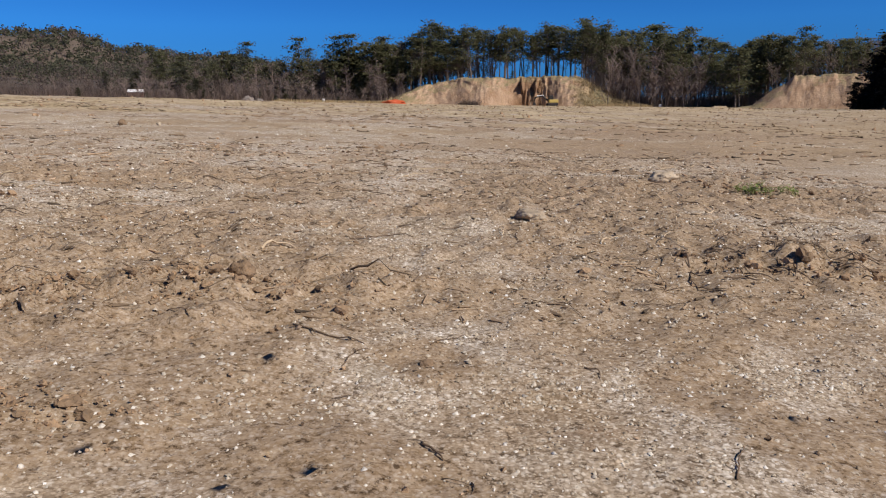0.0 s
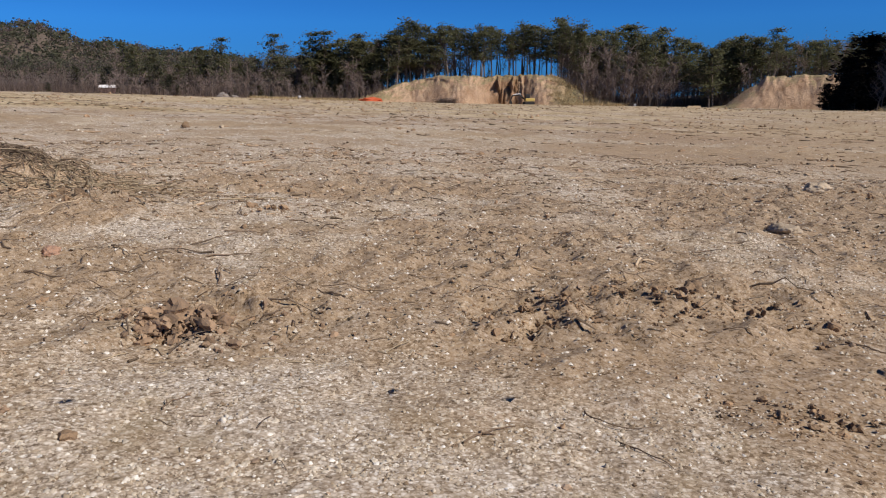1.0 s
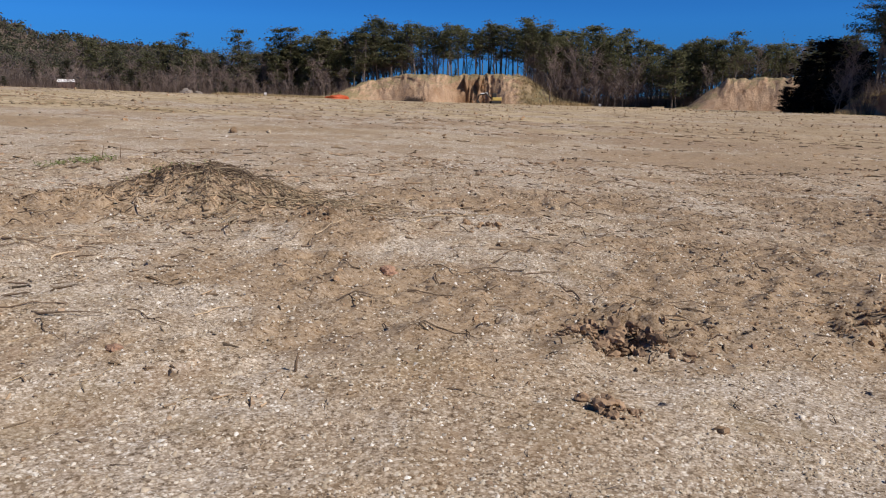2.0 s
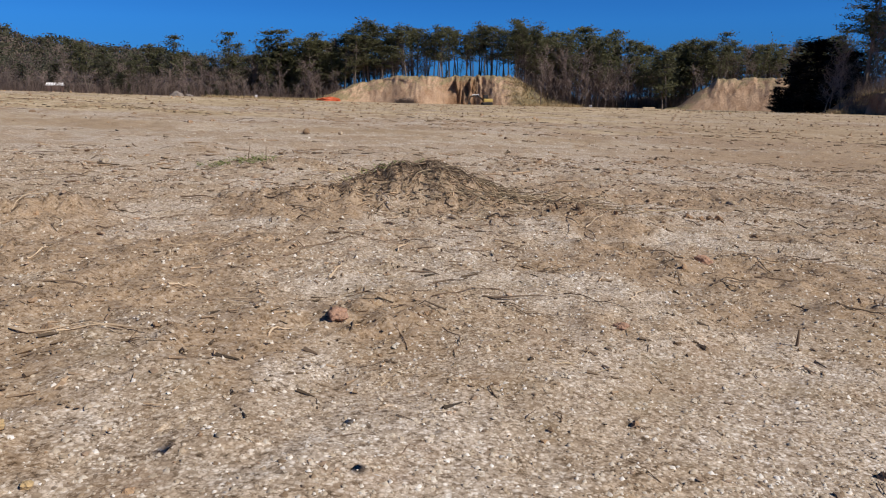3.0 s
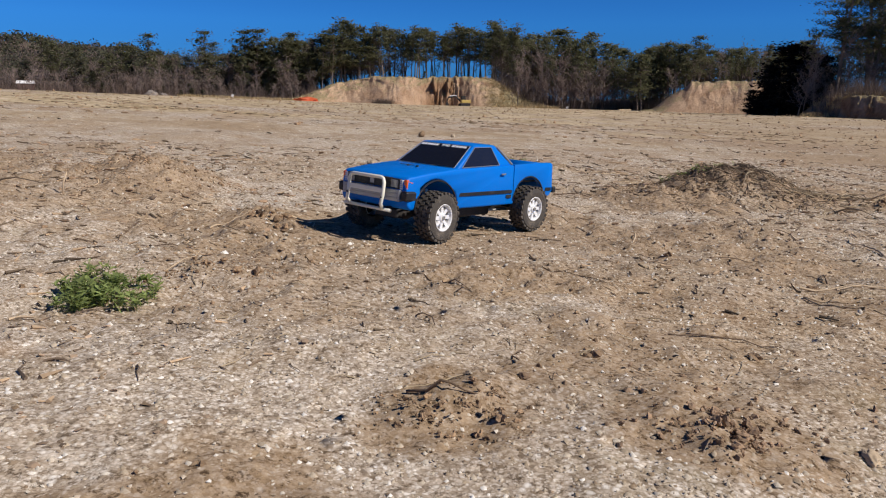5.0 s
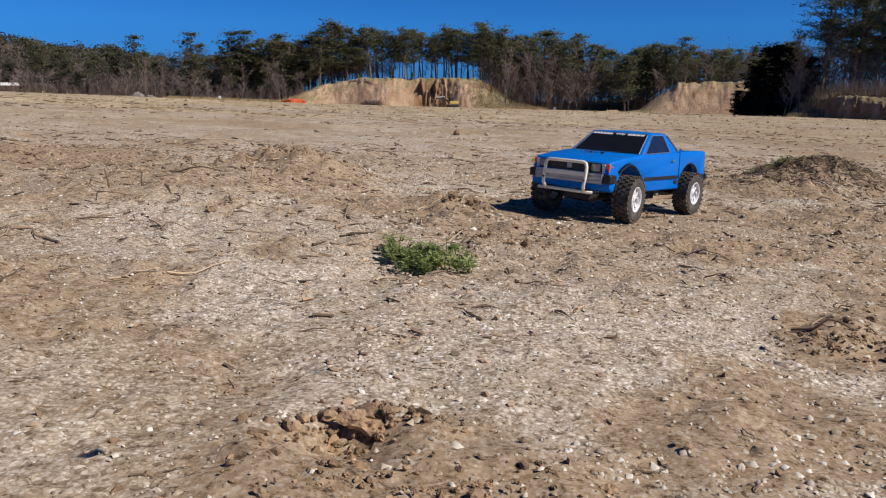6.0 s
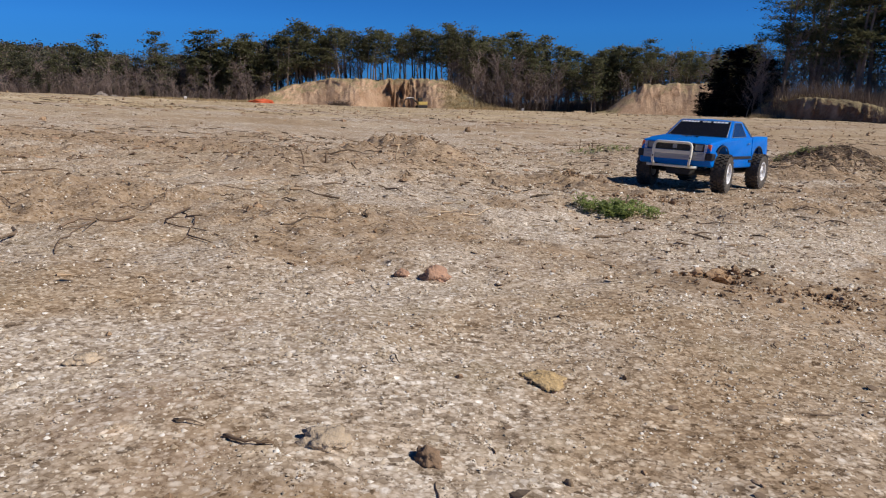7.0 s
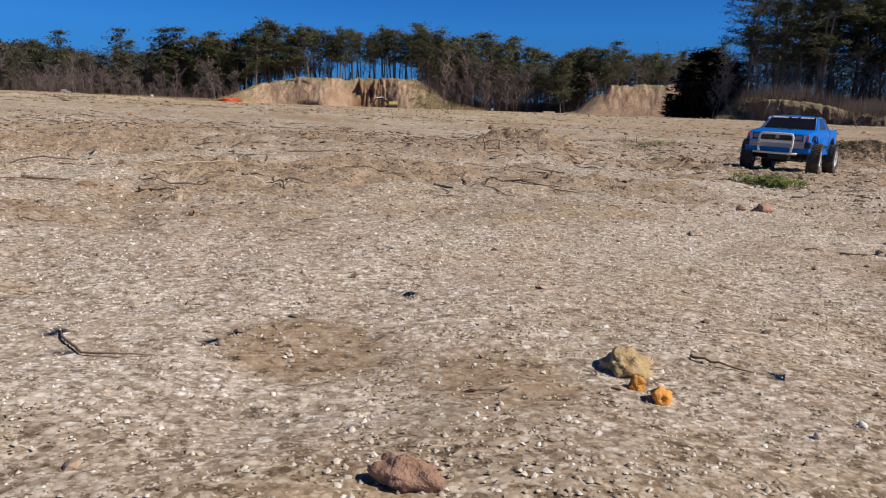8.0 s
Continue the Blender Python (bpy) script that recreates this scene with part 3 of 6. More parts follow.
def make_pine(seed, height, bare_share, wide, needles, dense=1.0, blade=0.29, label="tall pine with a bare trunk and ragged dark green crown"):
    rng = random.Random(seed)
    top = thing("pine_tree")
    bm = bmesh.new()
    trunk = limb(rng, (0, 0, -0.3), (rng.uniform(-0.06, 0.06), rng.uniform(-0.06, 0.06), 1), height * 0.96, 0.045, 7)
    tube(bm, trunk, [height * 0.0115 * (1 - 0.85 * i / 7) + 0.02 for i in range(8)], 6)
    crown = bmesh.new()
    levels = int(11 * (1 - bare_share) / 0.5)
    for k in range(levels):
        f = bare_share + (1 - bare_share) * (k + rng.random()) / levels
        i = min(6, int(f * 7))
        base = trunk[i].lerp(trunk[i + 1], f * 7 - i)
        spread = wide * (1.0 - 0.72 * ((f - bare_share) / (1 - bare_share)) ** 1.6) * rng.uniform(0.55, 1.1)
        for _ in range(rng.choice((1, 2, 2))):
            a = rng.uniform(0, 6.283)
            pts = limb(rng, base, (math.cos(a), math.sin(a), rng.uniform(-0.05, 0.4)), spread, 0.2, 3)
            tube(bm, pts, [0.07, 0.05, 0.035, 0.02], 3)
            for q in (1, 2, 3):
                for _ in range(2):
                    tuft(crown, rng, pts[q] + Vector((rng.uniform(-0.5, 0.5), rng.uniform(-0.5, 0.5), rng.uniform(-0.1, 0.5))), (0.40 + 0.12 * q) * (0.35 + 1.6 * blade), int(5 * dense), blade)
    tuft(crown, rng, trunk[-1], 0.6, int(60 * dense), blade * 0.8)
    part("trunk", bm, M_BARK, top)
    part("crown", crown, needles, top)
    return tagged(top, label, "tree", "pines at the edge of the field")


def make_bare(seed, height, bark, label="leafless grey-brown tree with fine branches"):
    rng = random.Random(seed)
    top = thing("bare_tree")
    bm = bmesh.new()
    trunk = limb(rng, (0, 0, -0.3), (rng.uniform(-0.1, 0.1), rng.uniform(-0.1, 0.1), 1), height * 0.9, 0.07, 6)
    tube(bm, trunk, [height * 0.0075 * (1 - 0.8 * i / 6) + 0.02 for i in range(7)], 5)
    twigs = bmesh.new()
    for k in range(20):
        f = rng.uniform(0.22, 0.98)
        i = min(5, int(f * 6))
        base = trunk[i].lerp(trunk[i + 1], f * 6 - i)
        a = rng.uniform(0, 6.283)
        pts = limb(rng, base, (math.cos(a), math.sin(a), rng.uniform(0.6, 1.6)), height * rng.uniform(0.18, 0.34), 0.2, 4)
        tube(twigs, pts, [0.045, 0.036, 0.028, 0.022, 0.015], 3)
        for _ in range(6):
            q = rng.choice((1, 2, 3, 4))
            b = rng.uniform(0, 6.283)
            tube(twigs, limb(rng, pts[q], (math.cos(b), math.sin(b), rng.uniform(0.3, 1.6)), height * rng.uniform(0.07, 0.16), 0.25, 2), [0.028, 0.022, 0.014], 3)
    part("trunk", bm, bark, top)
    part("branchwork", twigs, M_BARE, top)
    return tagged(top, label, "tree", "leafless trees at the edge of the field")


def plant(models, x, y, scale, rng, squash=1.0, least=0.78, most=1.1):
    """Stands a copy of one of the models at a place, or the model itself the first time."""
    m = rng.choice(models)
    s = scale * rng.uniform(least, most)
    place = Matrix.LocRotScale((x, y, stand(x, y) - 0.05), Euler((0, 0, rng.uniform(0, 6.283))), (s * rng.uniform(0.9, 1.25), s * rng.uniform(0.9, 1.25), s * squash))
    if not m.get("planted"):
        m["planted"] = 1
        m.matrix_basis = place
        return m
    return copy_thing(m, place)


def wood(models, count, az0, az1, d0, d1, scale, seed, keep=None):
    rng = random.Random(seed)
    for _ in range(count):
        az, d = rng.uniform(az0, az1), rng.uniform(d0, d1)
        x, y = -2 + d * math.sin(radians(az)), 0.7 + d * math.cos(radians(az))
        plant(models, x, y, scale if not callable(scale) else scale(az), rng)


PINES = [make_pine(100 + i, 11.5, 0.20 + 0.05 * (i % 4), 3.0 + 0.3 * (i % 3), M_NEEDLE, 1.5, 0.27) for i in range(7)]
TALL = [make_pine(140 + i, 15.0, 0.34 + 0.06 * (i % 3), 2.7, M_NEEDLE, 1.4, 0.27, "tall slender pine among dense woodland trunks") for i in range(5)]
YOUNG = [make_pine(170 + i, 8.5, 0.12, 2.0, M_NEEDLE_DRY, 1.5, 0.27, "bushy dark green pine growing on the hillside") for i in range(5)]
GROVE = [make_pine(120 + i, 11.5, 0.36 + 0.09 * (i % 4), 2.4 + 0.3 * (i % 3), M_NEEDLE, 1.2, 0.27) for i in range(6)]
BARES = [make_bare(200 + i, 9.0 + (i % 3), M_PALEBARK if i % 3 == 0 else M_BARE) for i in range(7)]

SKYLINE = [(-30, 5.0), (-26.5, 5.3), (-25.1, 5.0), (-23.1, 4.2), (-20.5, 4.2), (-18.3, 3.9), (-15.3, 4.15), (-12.9, 3.85), (-10.5, 4.5), (-8.9, 4.8), (-8.1, 4.4), (-6, 4.5),
           (-4.8, 4.9), (-2.3, 5.1), (0.2, 5.25), (2.3, 5.22), (4, 5.4), (7.9, 5.4), (11.7, 5.5), (13.4, 5.42), (15.5, 5.35), (18.4, 5.1), (19.3, 4.6), (21.3, 4.35),
           (23.3, 4.4), (24.4, 4.7), (25.6, 4.5), (28.2, 4.2), (35, 4.3)]


def wood_up_to(models, model_height, count, az0, az1, d0, d1, low, high, seed):
    """A stand of trees whose tops reach a share, between low and high, of the skyline."""
    rng = random.Random(seed)
    for i in range(count):
        az, d = az0 + (az1 - az0) * (i + rng.random()) / count, rng.uniform(d0, d1)
        x, y = -2 + d * math.sin(radians(az)), 0.7 + d * math.cos(radians(az))
        tall = d * math.tan(radians(float(table(SKYLINE, az)))) * rng.uniform(low, high) + 0.42 - stand(x, y)
        if tall > 2.5:
            plant(models, x, y, tall / model_height, rng, 1.0, 0.97, 1.03)


# grove on the bank, with sky between the trunks
wood_up_to(GROVE, 11.2, 34, -1.5, 12.5, 190, 200, 0.90, 1.0, 1)
wood_up_to(GROVE, 11.2, 27, -2.0, 15.0, 200, 216, 0.82, 1.0, 18)
wood_up_to(PINES, 10.8, 22, -8.0, 1.8, 189, 202, 0.70, 0.94, 2)
wood_up_to(PINES, 10.8, 16, -8.0, -1.5, 196, 206, 0.88, 1.0, 19)
wood_up_to(BARES, 12.0, 26, -4, 14, 190, 205, 0.70, 1.0, 3)
# dense wood behind the slope and the second bank
wood_up_to(TALL, 14.4, 44, 10.5, 24.0, 189, 205, 0.80, 1.0, 4)
wood_up_to(PINES, 10.8, 44, 11.0, 34.0, 204, 222, 0.85, 1.0, 5)
wood_up_to(BARES, 12.0, 60, 11.0, 25.0, 186, 212, 0.50, 0.85, 6)
wood_up_to(PINES, 10.8, 40, 22.0, 34.0, 172, 200, 0.80, 1.0, 7)
wood_up_to(BARES, 12.0, 30, 24.0, 34.0, 168, 200, 0.65, 1.05, 8)
# hillside on the other side
wood_up_to(BARES, 12.0, 80, -24, -1.5, 187, 210, 0.45, 0.85, 9)
wood_up_to(BARES, 12.0, 20, -34, -22.0, 186, 200, 0.30, 0.5, 16)
wood_up_to(BARES, 12.0, 56, -24, -2.5, 184, 189, 0.28, 0.55, 21)
wood_up_to(BARES, 12.0, 34, 12.5, 23.5, 182, 187, 0.28, 0.60, 22)
wood_up_to(PINES, 10.8, 40, -21, -3.0, 196, 222, 0.72, 1.0, 11)
wood_up_to(YOUNG, 8.6, 34, -24, -3.0, 189, 205, 0.30, 0.75, 10)
# young pines standing out along the foot of the slope
brnd = random.Random(33)
for az, d, size in ((-11.3, 184, 0.5), (-10.6, 184.5, 0.42), (-12.1, 185, 0.35), (-17.2, 186, 0.42), (-25.6, 186, 0.5), (-7.4, 185, 0.32), (5.9, 189, 0.4)):
    plant(YOUNG, -2 + d * math.sin(radians(az)), 0.7 + d * math.cos(radians(az)), size, brnd, 0.8, 0.95, 1.05)
# tall pines near the low bank
NEARPINES = [make_pine(240 + i, 15.0, 0.33, 3.3, M_NEEDLE, 7.0, 0.14, "tall dark pine above the earth bank") for i in range(3)]
wood(NEARPINES, 40, 34.4, 53.0, 106, 130, 1.12, 13)
wood(BARES, 46, 32.2, 52.0, 106, 135, 0.8, 14)
# evergreens between the banks, their deep shade put into the needle colour
SHADE_TONED = [make_pine(260 + i, 9.0, 0.03, 2.6, M_SHADE_NEEDLE, 4.0, 0.24, "dense evergreen with deep shade put into its near-black colour") for i in range(2)]
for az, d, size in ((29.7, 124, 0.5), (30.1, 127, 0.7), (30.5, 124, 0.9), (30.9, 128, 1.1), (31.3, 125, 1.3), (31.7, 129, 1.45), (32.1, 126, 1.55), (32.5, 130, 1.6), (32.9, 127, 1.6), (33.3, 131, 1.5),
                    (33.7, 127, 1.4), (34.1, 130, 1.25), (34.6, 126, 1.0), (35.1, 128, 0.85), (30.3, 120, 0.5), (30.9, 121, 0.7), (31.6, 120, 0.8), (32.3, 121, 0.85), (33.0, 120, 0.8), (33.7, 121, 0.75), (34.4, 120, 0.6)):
    plant(SHADE_TONED, -2 + d * math.sin(radians(az)), 0.7 + d * math.cos(radians(az)), size, brnd, 0.86, 0.95, 1.05)

# ---- litter on the near ground ----
def near_line(x):
    """Where the strip of ground that is passed closest begins."""
    return 1.03 + 0.213 * x


ICO_V = np.array([(0, 0, 1)] + [(0.894 * math.cos(a), 0.894 * math.sin(a), 0.447) for a in np.arange(5) * 1.2566]
                 + [(0.894 * math.cos(a), 0.894 * math.sin(a), -0.447) for a in np.arange(5) * 1.2566 + 0.6283] + [(0, 0, -1)])
ICO_F = np.array([(0, 1 + k, 1 + (k + 1) % 5) for k in range(5)] + [(1 + k, 6 + k, 1 + (k + 1) % 5) for k in range(5)]
                 + [(1 + (k + 1) % 5, 6 + k, 6 + (k + 1) % 5) for k in range(5)] + [(6 + k, 11, 6 + (k + 1) % 5) for k in range(5)])
OCT_V = np.array([(1, 0, 0), (0, 1, 0), (-1, 0, 0), (0, -1, 0), (0, 0, 1), (0, 0, -1)], float)
OCT_F = np.array([(0, 1, 4), (1, 2, 4), (2, 3, 4), (3, 0, 4), (1, 0, 5), (2, 1, 5), (3, 2, 5), (0, 3, 5)])


def strew(name, x, y, size, flat, base_v, base_f, mat, rng, sink=0.25, jitter=0.28, smooth_shade=False, tilt=1.6):
    """Many small lumps on the ground as one mesh."""
    n, k = len(x), len(base_v)
    v = np.repeat(base_v[None], n, 0) * (1 + rng.uniform(-jitter, jitter, (n, k, 1)))
    v = v * (rng.uniform(0.7, 1.3, (n, 1, 3)) * np.array([1, 1, flat]))
    a = rng.uniform(0, 6.283, n)
    tip = rng.uniform(-tilt, tilt, n)
    c, s, ct, st = np.cos(a)[:, None], np.sin(a)[:, None], np.cos(tip)[:, None], np.sin(tip)[:, None]
    vy, vz = v[..., 1] * ct - v[..., 2] * st, v[..., 1] * st + v[..., 2] * ct
    vx, vy = v[..., 0] * c - vy * s, v[..., 0] * s + vy * c
    z = land(x, y)[0] + size * flat * (1 - 2 * sink)
    co = np.stack([vx, vy, vz], -1) * size[:, None, None] + np.stack([x, y, z], -1)[:, None]
    f = (np.arange(n) * k)[:, None, None] + base_f[None]
    me = fast_mesh(name, co.reshape(-1, 3), f.reshape(-1, 3), smooth_shade)
    me.materials.append(mat)
    return new(name, me)


rng = np.random.default_rng(4)


def band(n, d0, d1, power, x0=-6.6, x1=2.7):
    x = rng.uniform(x0, x1, n)
    y = near_line(x) + d0 + (d1 - d0) * rng.random(n) ** power
    return x, y


# a grain is the upper half of a small lump, its rim sunk in the soil
GRAIN_V = np.array([(1, 0, -0.5), (0, 1, -0.5), (-1, 0, -0.5), (0, -1, -0.5), (0.1, 0.1, 0.8)])
GRAIN_F = np.array([(0, 1, 4), (1, 2, 4), (2, 3, 4), (3, 0, 4)])
for n, d0, d1, power, x0, x1, low, wide, words in (
        (80000, 0.12, 0.8, 1.15, -6.2, 2.6, 0.0012, 0.0022, "fine mixed gravel with white quartz grains"),
        (90000, 0.7, 1.9, 1.2, -6.2, 2.6, 0.0016, 0.0028, "pale gravel and grit over the soil"),
        (36000, 0.10, 0.7, 1.0, -5.6, -3.2, 0.0008, 0.0012, "fine grit with white quartz grains"),
        (45000, 1.7, 4.4, 1.1, -6.2, 2.6, 0.0022, 0.0042, "scattered gravel farther out on the field"),
        (26000, 4.2, 9.5, 1.0, -10, 6, 0.0035, 0.0070, "loose stones and crumbs across the field")):
    x, y = band(n, d0, d1, power, x0, x1)
    keep = rng.random(n) > 0.75 * land(x, y)[1]
    x, y = x[keep], y[keep]
    tagged(strew("gravel", x, y, (low + wide * rng.random(len(x)) ** 2) * np.where(x < -3.6, 0.7, 1.0), 0.68, GRAIN_V, GRAIN_F, M_PEBBLE, rng, 0.42, 0.35, True, 0.45), words, "gravel", kind="stuff")
x, y = band(450, 0.2, 3.8, 1.3)
tagged(strew("gravel", x, y, 0.0020 + 0.0022 * rng.random(len(x)) ** 2, 0.7, ICO_V, ICO_F, M_PEBBLE, rng, 0.35, 0.25, True),
       "larger pale pebbles lying among the gravel", "gravel", kind="stuff")

# crumbs of soil, thick where the ground is dug up
x, y = band(32000, 0.2, 4.4, 1.0)
keep = rng.random(len(x)) < 0.06 + 0.7 * land(x, y)[1] ** 1.5
x, y = x[keep], y[keep]
tagged(strew("soil_crumbs", x, y, 0.001 + 0.003 * rng.random(len(x)) ** 3, 0.8, OCT_V, OCT_F, M_CLOD, rng, 0.3, 0.4),
       "crumbly brown soil clods on the bare earth", "soil", kind="stuff")
def heap(cx, cy, spread, count, size, mat, label, seed):
    g = np.random.default_rng(seed)
    x, y = cx + g.normal(0, spread, count), cy + g.normal(0, spread * 0.7, count)
    return tagged(strew("soil_clods", x, y, size * (0.25 + g.random(count) ** 2), 0.8, ICO_V, ICO_F, mat, g, 0.42, 0.5), label, "soil", kind="stuff")


def ball_points():
    bm = bmesh.new()
    bmesh.ops.create_icosphere(bm, subdivisions=2, radius=1.0)
    v, f = np.array([q.co[:] for q in bm.verts]), np.array([[q.index for q in k.verts] for k in bm.faces])
    bm.free()
    return v, f


BALL_V, BALL_F = ball_points()


def lumps(name, x, y, size, lift, mat, g):
    """Broken clods of uneven shape, as one mesh."""
    count, k = len(x), len(BALL_V)
    lump = 1 + 0.30 * np.sin(BALL_V @ g.normal(0, 2.2, (3, count)) + g.uniform(0, 6, count)).T + 0.25 * np.sin(BALL_V @ g.normal(0, 4.5, (3, count))).T + g.normal(0, 0.10, (count, k))
    v = BALL_V[None] * lump[..., None] * g.uniform(0.55, 1.35, (count, 1, 3))
    turn = g.uniform(0, 6.283, count)
    c, s = np.cos(turn)[:, None], np.sin(turn)[:, None]
    v = np.stack([v[..., 0] * c - v[..., 1] * s, v[..., 0] * s + v[..., 1] * c, v[..., 2] * 0.8], -1)
    co = v * size[:, None, None] + np.stack([x, y, land(x, y)[0] + lift], -1)[:, None]
    f = (np.arange(count) * k)[:, None, None] + BALL_F[None]
    me = fast_mesh(name, co.reshape(-1, 3), f.reshape(-1, 3))
    me.materials.append(mat)
    return new(name, me)


def soil_mound(cx, cy, rx, ry, high, count, big, seed, label, mat=None):
    """Loose turned earth: clods of many sizes heaped on one another."""
    g = np.random.default_rng(seed)
    a, r = g.uniform(0, 6.283, count), np.sqrt(g.random(count)) * 1.1
    lobes = 0.72 + 0.3 * np.sin(2 * a + seed) + 0.22 * np.sin(5 * a + 2 * seed) + 0.12 * np.sin(9 * a)
    x, y = cx + rx * r * lobes * np.cos(a), cy + ry * r * lobes * np.sin(a)
    size = np.maximum(big * (0.10 + 0.9 * g.random(count) ** 5) * (1.15 - 0.6 * r), 0.0016)
    lift = high * np.clip(1 - r, 0, 1) * g.random(count) + size * 0.15
    return tagged(lumps("soil_mound", x, y, size, lift, mat or M_CLOD, g), label, "soil mound", "low mounds of turned soil", "stuff")


x, y = band(7500, 0.7, 5.0, 0.9)
keep = rng.random(len(x)) < 0.06 + 0.9 * np.clip(land(x, y)[1] - 0.2, 0, 1)
x, y = x[keep], y[keep]
size = 0.002 + 0.008 * rng.random(len(x)) ** 4
tagged(lumps("soil_clods", x, y, size, -0.15 * size, M_CLOD, rng), "rough clods broken out of the bare earth", "soil", kind="stuff")
soil_mound(-0.549, 2.11, 0.105, 0.10, 0.034, 420, 0.017, 3, "lumpy mound of dark brown dug-up soil", M_DARKCLOD)
soil_mound(0.26, 2.27, 0.26, 0.17, 0.006, 420, 0.009, 21, "broken brown soil with dark crumbly edges")
soil_mound(0.25, 1.83, 0.14, 0.09, 0.006, 160, 0.008, 22, "low crumbs of reddish brown soil")
soil_mound(-3.02, 1.37, 0.13, 0.05, 0.010, 160, 0.008, 23, "ragged dark edge of brown soil on gravel")
soil_mound(-0.66, 1.80, 0.06, 0.05, 0.008, 61, 0.011, 4, "small broken brown soil clods", M_DARKCLOD)
soil_mound(0.00, 2.20, 0.21, 0.16, 0.006, 380, 0.008, 5, "low patch of broken brown soil")
soil_mound(-2.76, 1.30, 0.085, 0.06, 0.009, 176, 0.008, 6, "fresh dark turned soil on gravel", M_DARKCLOD)
soil_mound(-3.60, 1.17, 0.06, 0.04, 0.014, 140, 0.011, 7, "brown soil clods round a dark hollow")
soil_mound(-3.56, 1.03, 0.13, 0.08, 0.006, 163, 0.006, 8, "low gravelly ridge of brown soil")
soil_mound(1.30, 2.50, 0.30, 0.20, 0.018, 163, 0.018, 9, "rough brown soil mound with roots")
soil_mound(-3.31, 2.45, 0.14, 0.10, 0.012, 115, 0.014, 10, "dark soil lumps round a small hollow")
soil_mound(-3.31, 1.91, 0.24, 0.11, 0.010, 240, 0.007, 11, "crumbly brown soil beside green weeds")
soil_mound(1.75, 3.95, 0.42, 0.26, 0.018, 108, 0.018, 12, "brown soil ridge mixed with dry litter")
soil_mound(-0.585, 3.19, 0.32, 0.13, 0.012, 108, 0.013, 13, "low ridge of crumbled reddish soil")
soil_mound(-1.11, 3.06, 0.24, 0.15, 0.012, 108, 0.014, 14, "brown soil lumps below the brush mound")
soil_mound(-3.66, 2.98, 0.26, 0.12, 0.010, 108, 0.011, 15, "bare brown earth hump with lumps")
heap(-0.50, 2.14, 0.09, 90, 0.006, M_DARKCLOD, "damp dark crumbs round a soil heap", 2)
heap(-2.74, 1.33, 0.08, 160, 0.0035, M_DARKCLOD, "dark freshly turned soil crumbs", 4)
heap(-3.58, 1.10, 0.09, 160, 0.0035, M_CLOD, "brown soil crumbs", 5)
heap(-1.62, 3.40, 0.16, 160, 0.006, M_CLOD, "soil crumbs on the brush mound", 9)
heap(-3.70, 3.02, 0.16, 160, 0.005, M_CLOD, "soil crumbs on a low earth hump", 10)


def litter(name, x, y, length, radius, mat, lift, label, category, seg=4, curl=0.35, rise=0.0, fan=0.75):
    """Many thin bent sticks on the ground as one mesh."""
    n = len(x)
    a = rng.normal(0.0, fan, n) + np.where(rng.random(n) < 0.3, 1.2, 0.0)
    turn = rng.normal(0, curl, (n, seg))
    head = a[:, None] + np.cumsum(turn, 1)
    step = (length / seg)[:, None]
    px = x[:, None] + np.concatenate([np.zeros((n, 1)), np.cumsum(np.cos(head) * step, 1)], 1)
    py = y[:, None] + np.concatenate([np.zeros((n, 1)), np.cumsum(np.sin(head) * step, 1)], 1)
    bow = np.sin(np.linspace(0, np.pi, seg + 1))[None] * (rng.random(n) ** 2 * lift)[:, None] * length[:, None]
    pz = land(px, py)[0] + radius[:, None] * 0.7 + bow + np.linspace(0, 1, seg + 1)[None] * (rng.random(n) * rise)[:, None] * length[:, None]
    taper = np.linspace(1, 0.35, seg + 1)[None] * radius[:, None] * rng.uniform(0.6, 1.35, (n, seg + 1))
    hd = np.concatenate([head, head[:, -1:]], 1)
    nx, ny = -np.sin(hd), np.cos(hd)
    ring = []
    for u, w in ((1, 0), (0, 1), (-1, 0), (0, -1)):
        ring.append(np.stack([px + nx * taper * u, py + ny * taper * u, pz + taper * w], -1))
    co = np.stack(ring, 2)
    m = (seg + 1) * 4
    s, k = np.meshgrid(np.arange(seg), np.arange(4), indexing="ij")
    base_f = np.stack([s * 4 + k, s * 4 + (k + 1) % 4, (s + 1) * 4 + (k + 1) % 4, (s + 1) * 4 + k], -1).reshape(-1, 4)
    base_f = np.concatenate([base_f, [[3, 2, 1, 0]], [[seg * 4, seg * 4 + 1, seg * 4 + 2, seg * 4 + 3]]])
    f = (np.arange(n) * m)[:, None, None] + base_f[None]
    me = fast_mesh(name, co.reshape(-1, 3), f.reshape(-1, 4))
    me.materials.append(mat)
    return tagged(new(name, me), label, category, kind="stuff")


def patchy(n, d0, d1, power, size, seed, amount):
    x, y = band(n, d0, d1, power)
    keep = rng.random(n) < smooth(-0.1, 0.35, fbm(x, y, size, 3, seed)) * amount + 0.07
    return x[keep], y[keep]


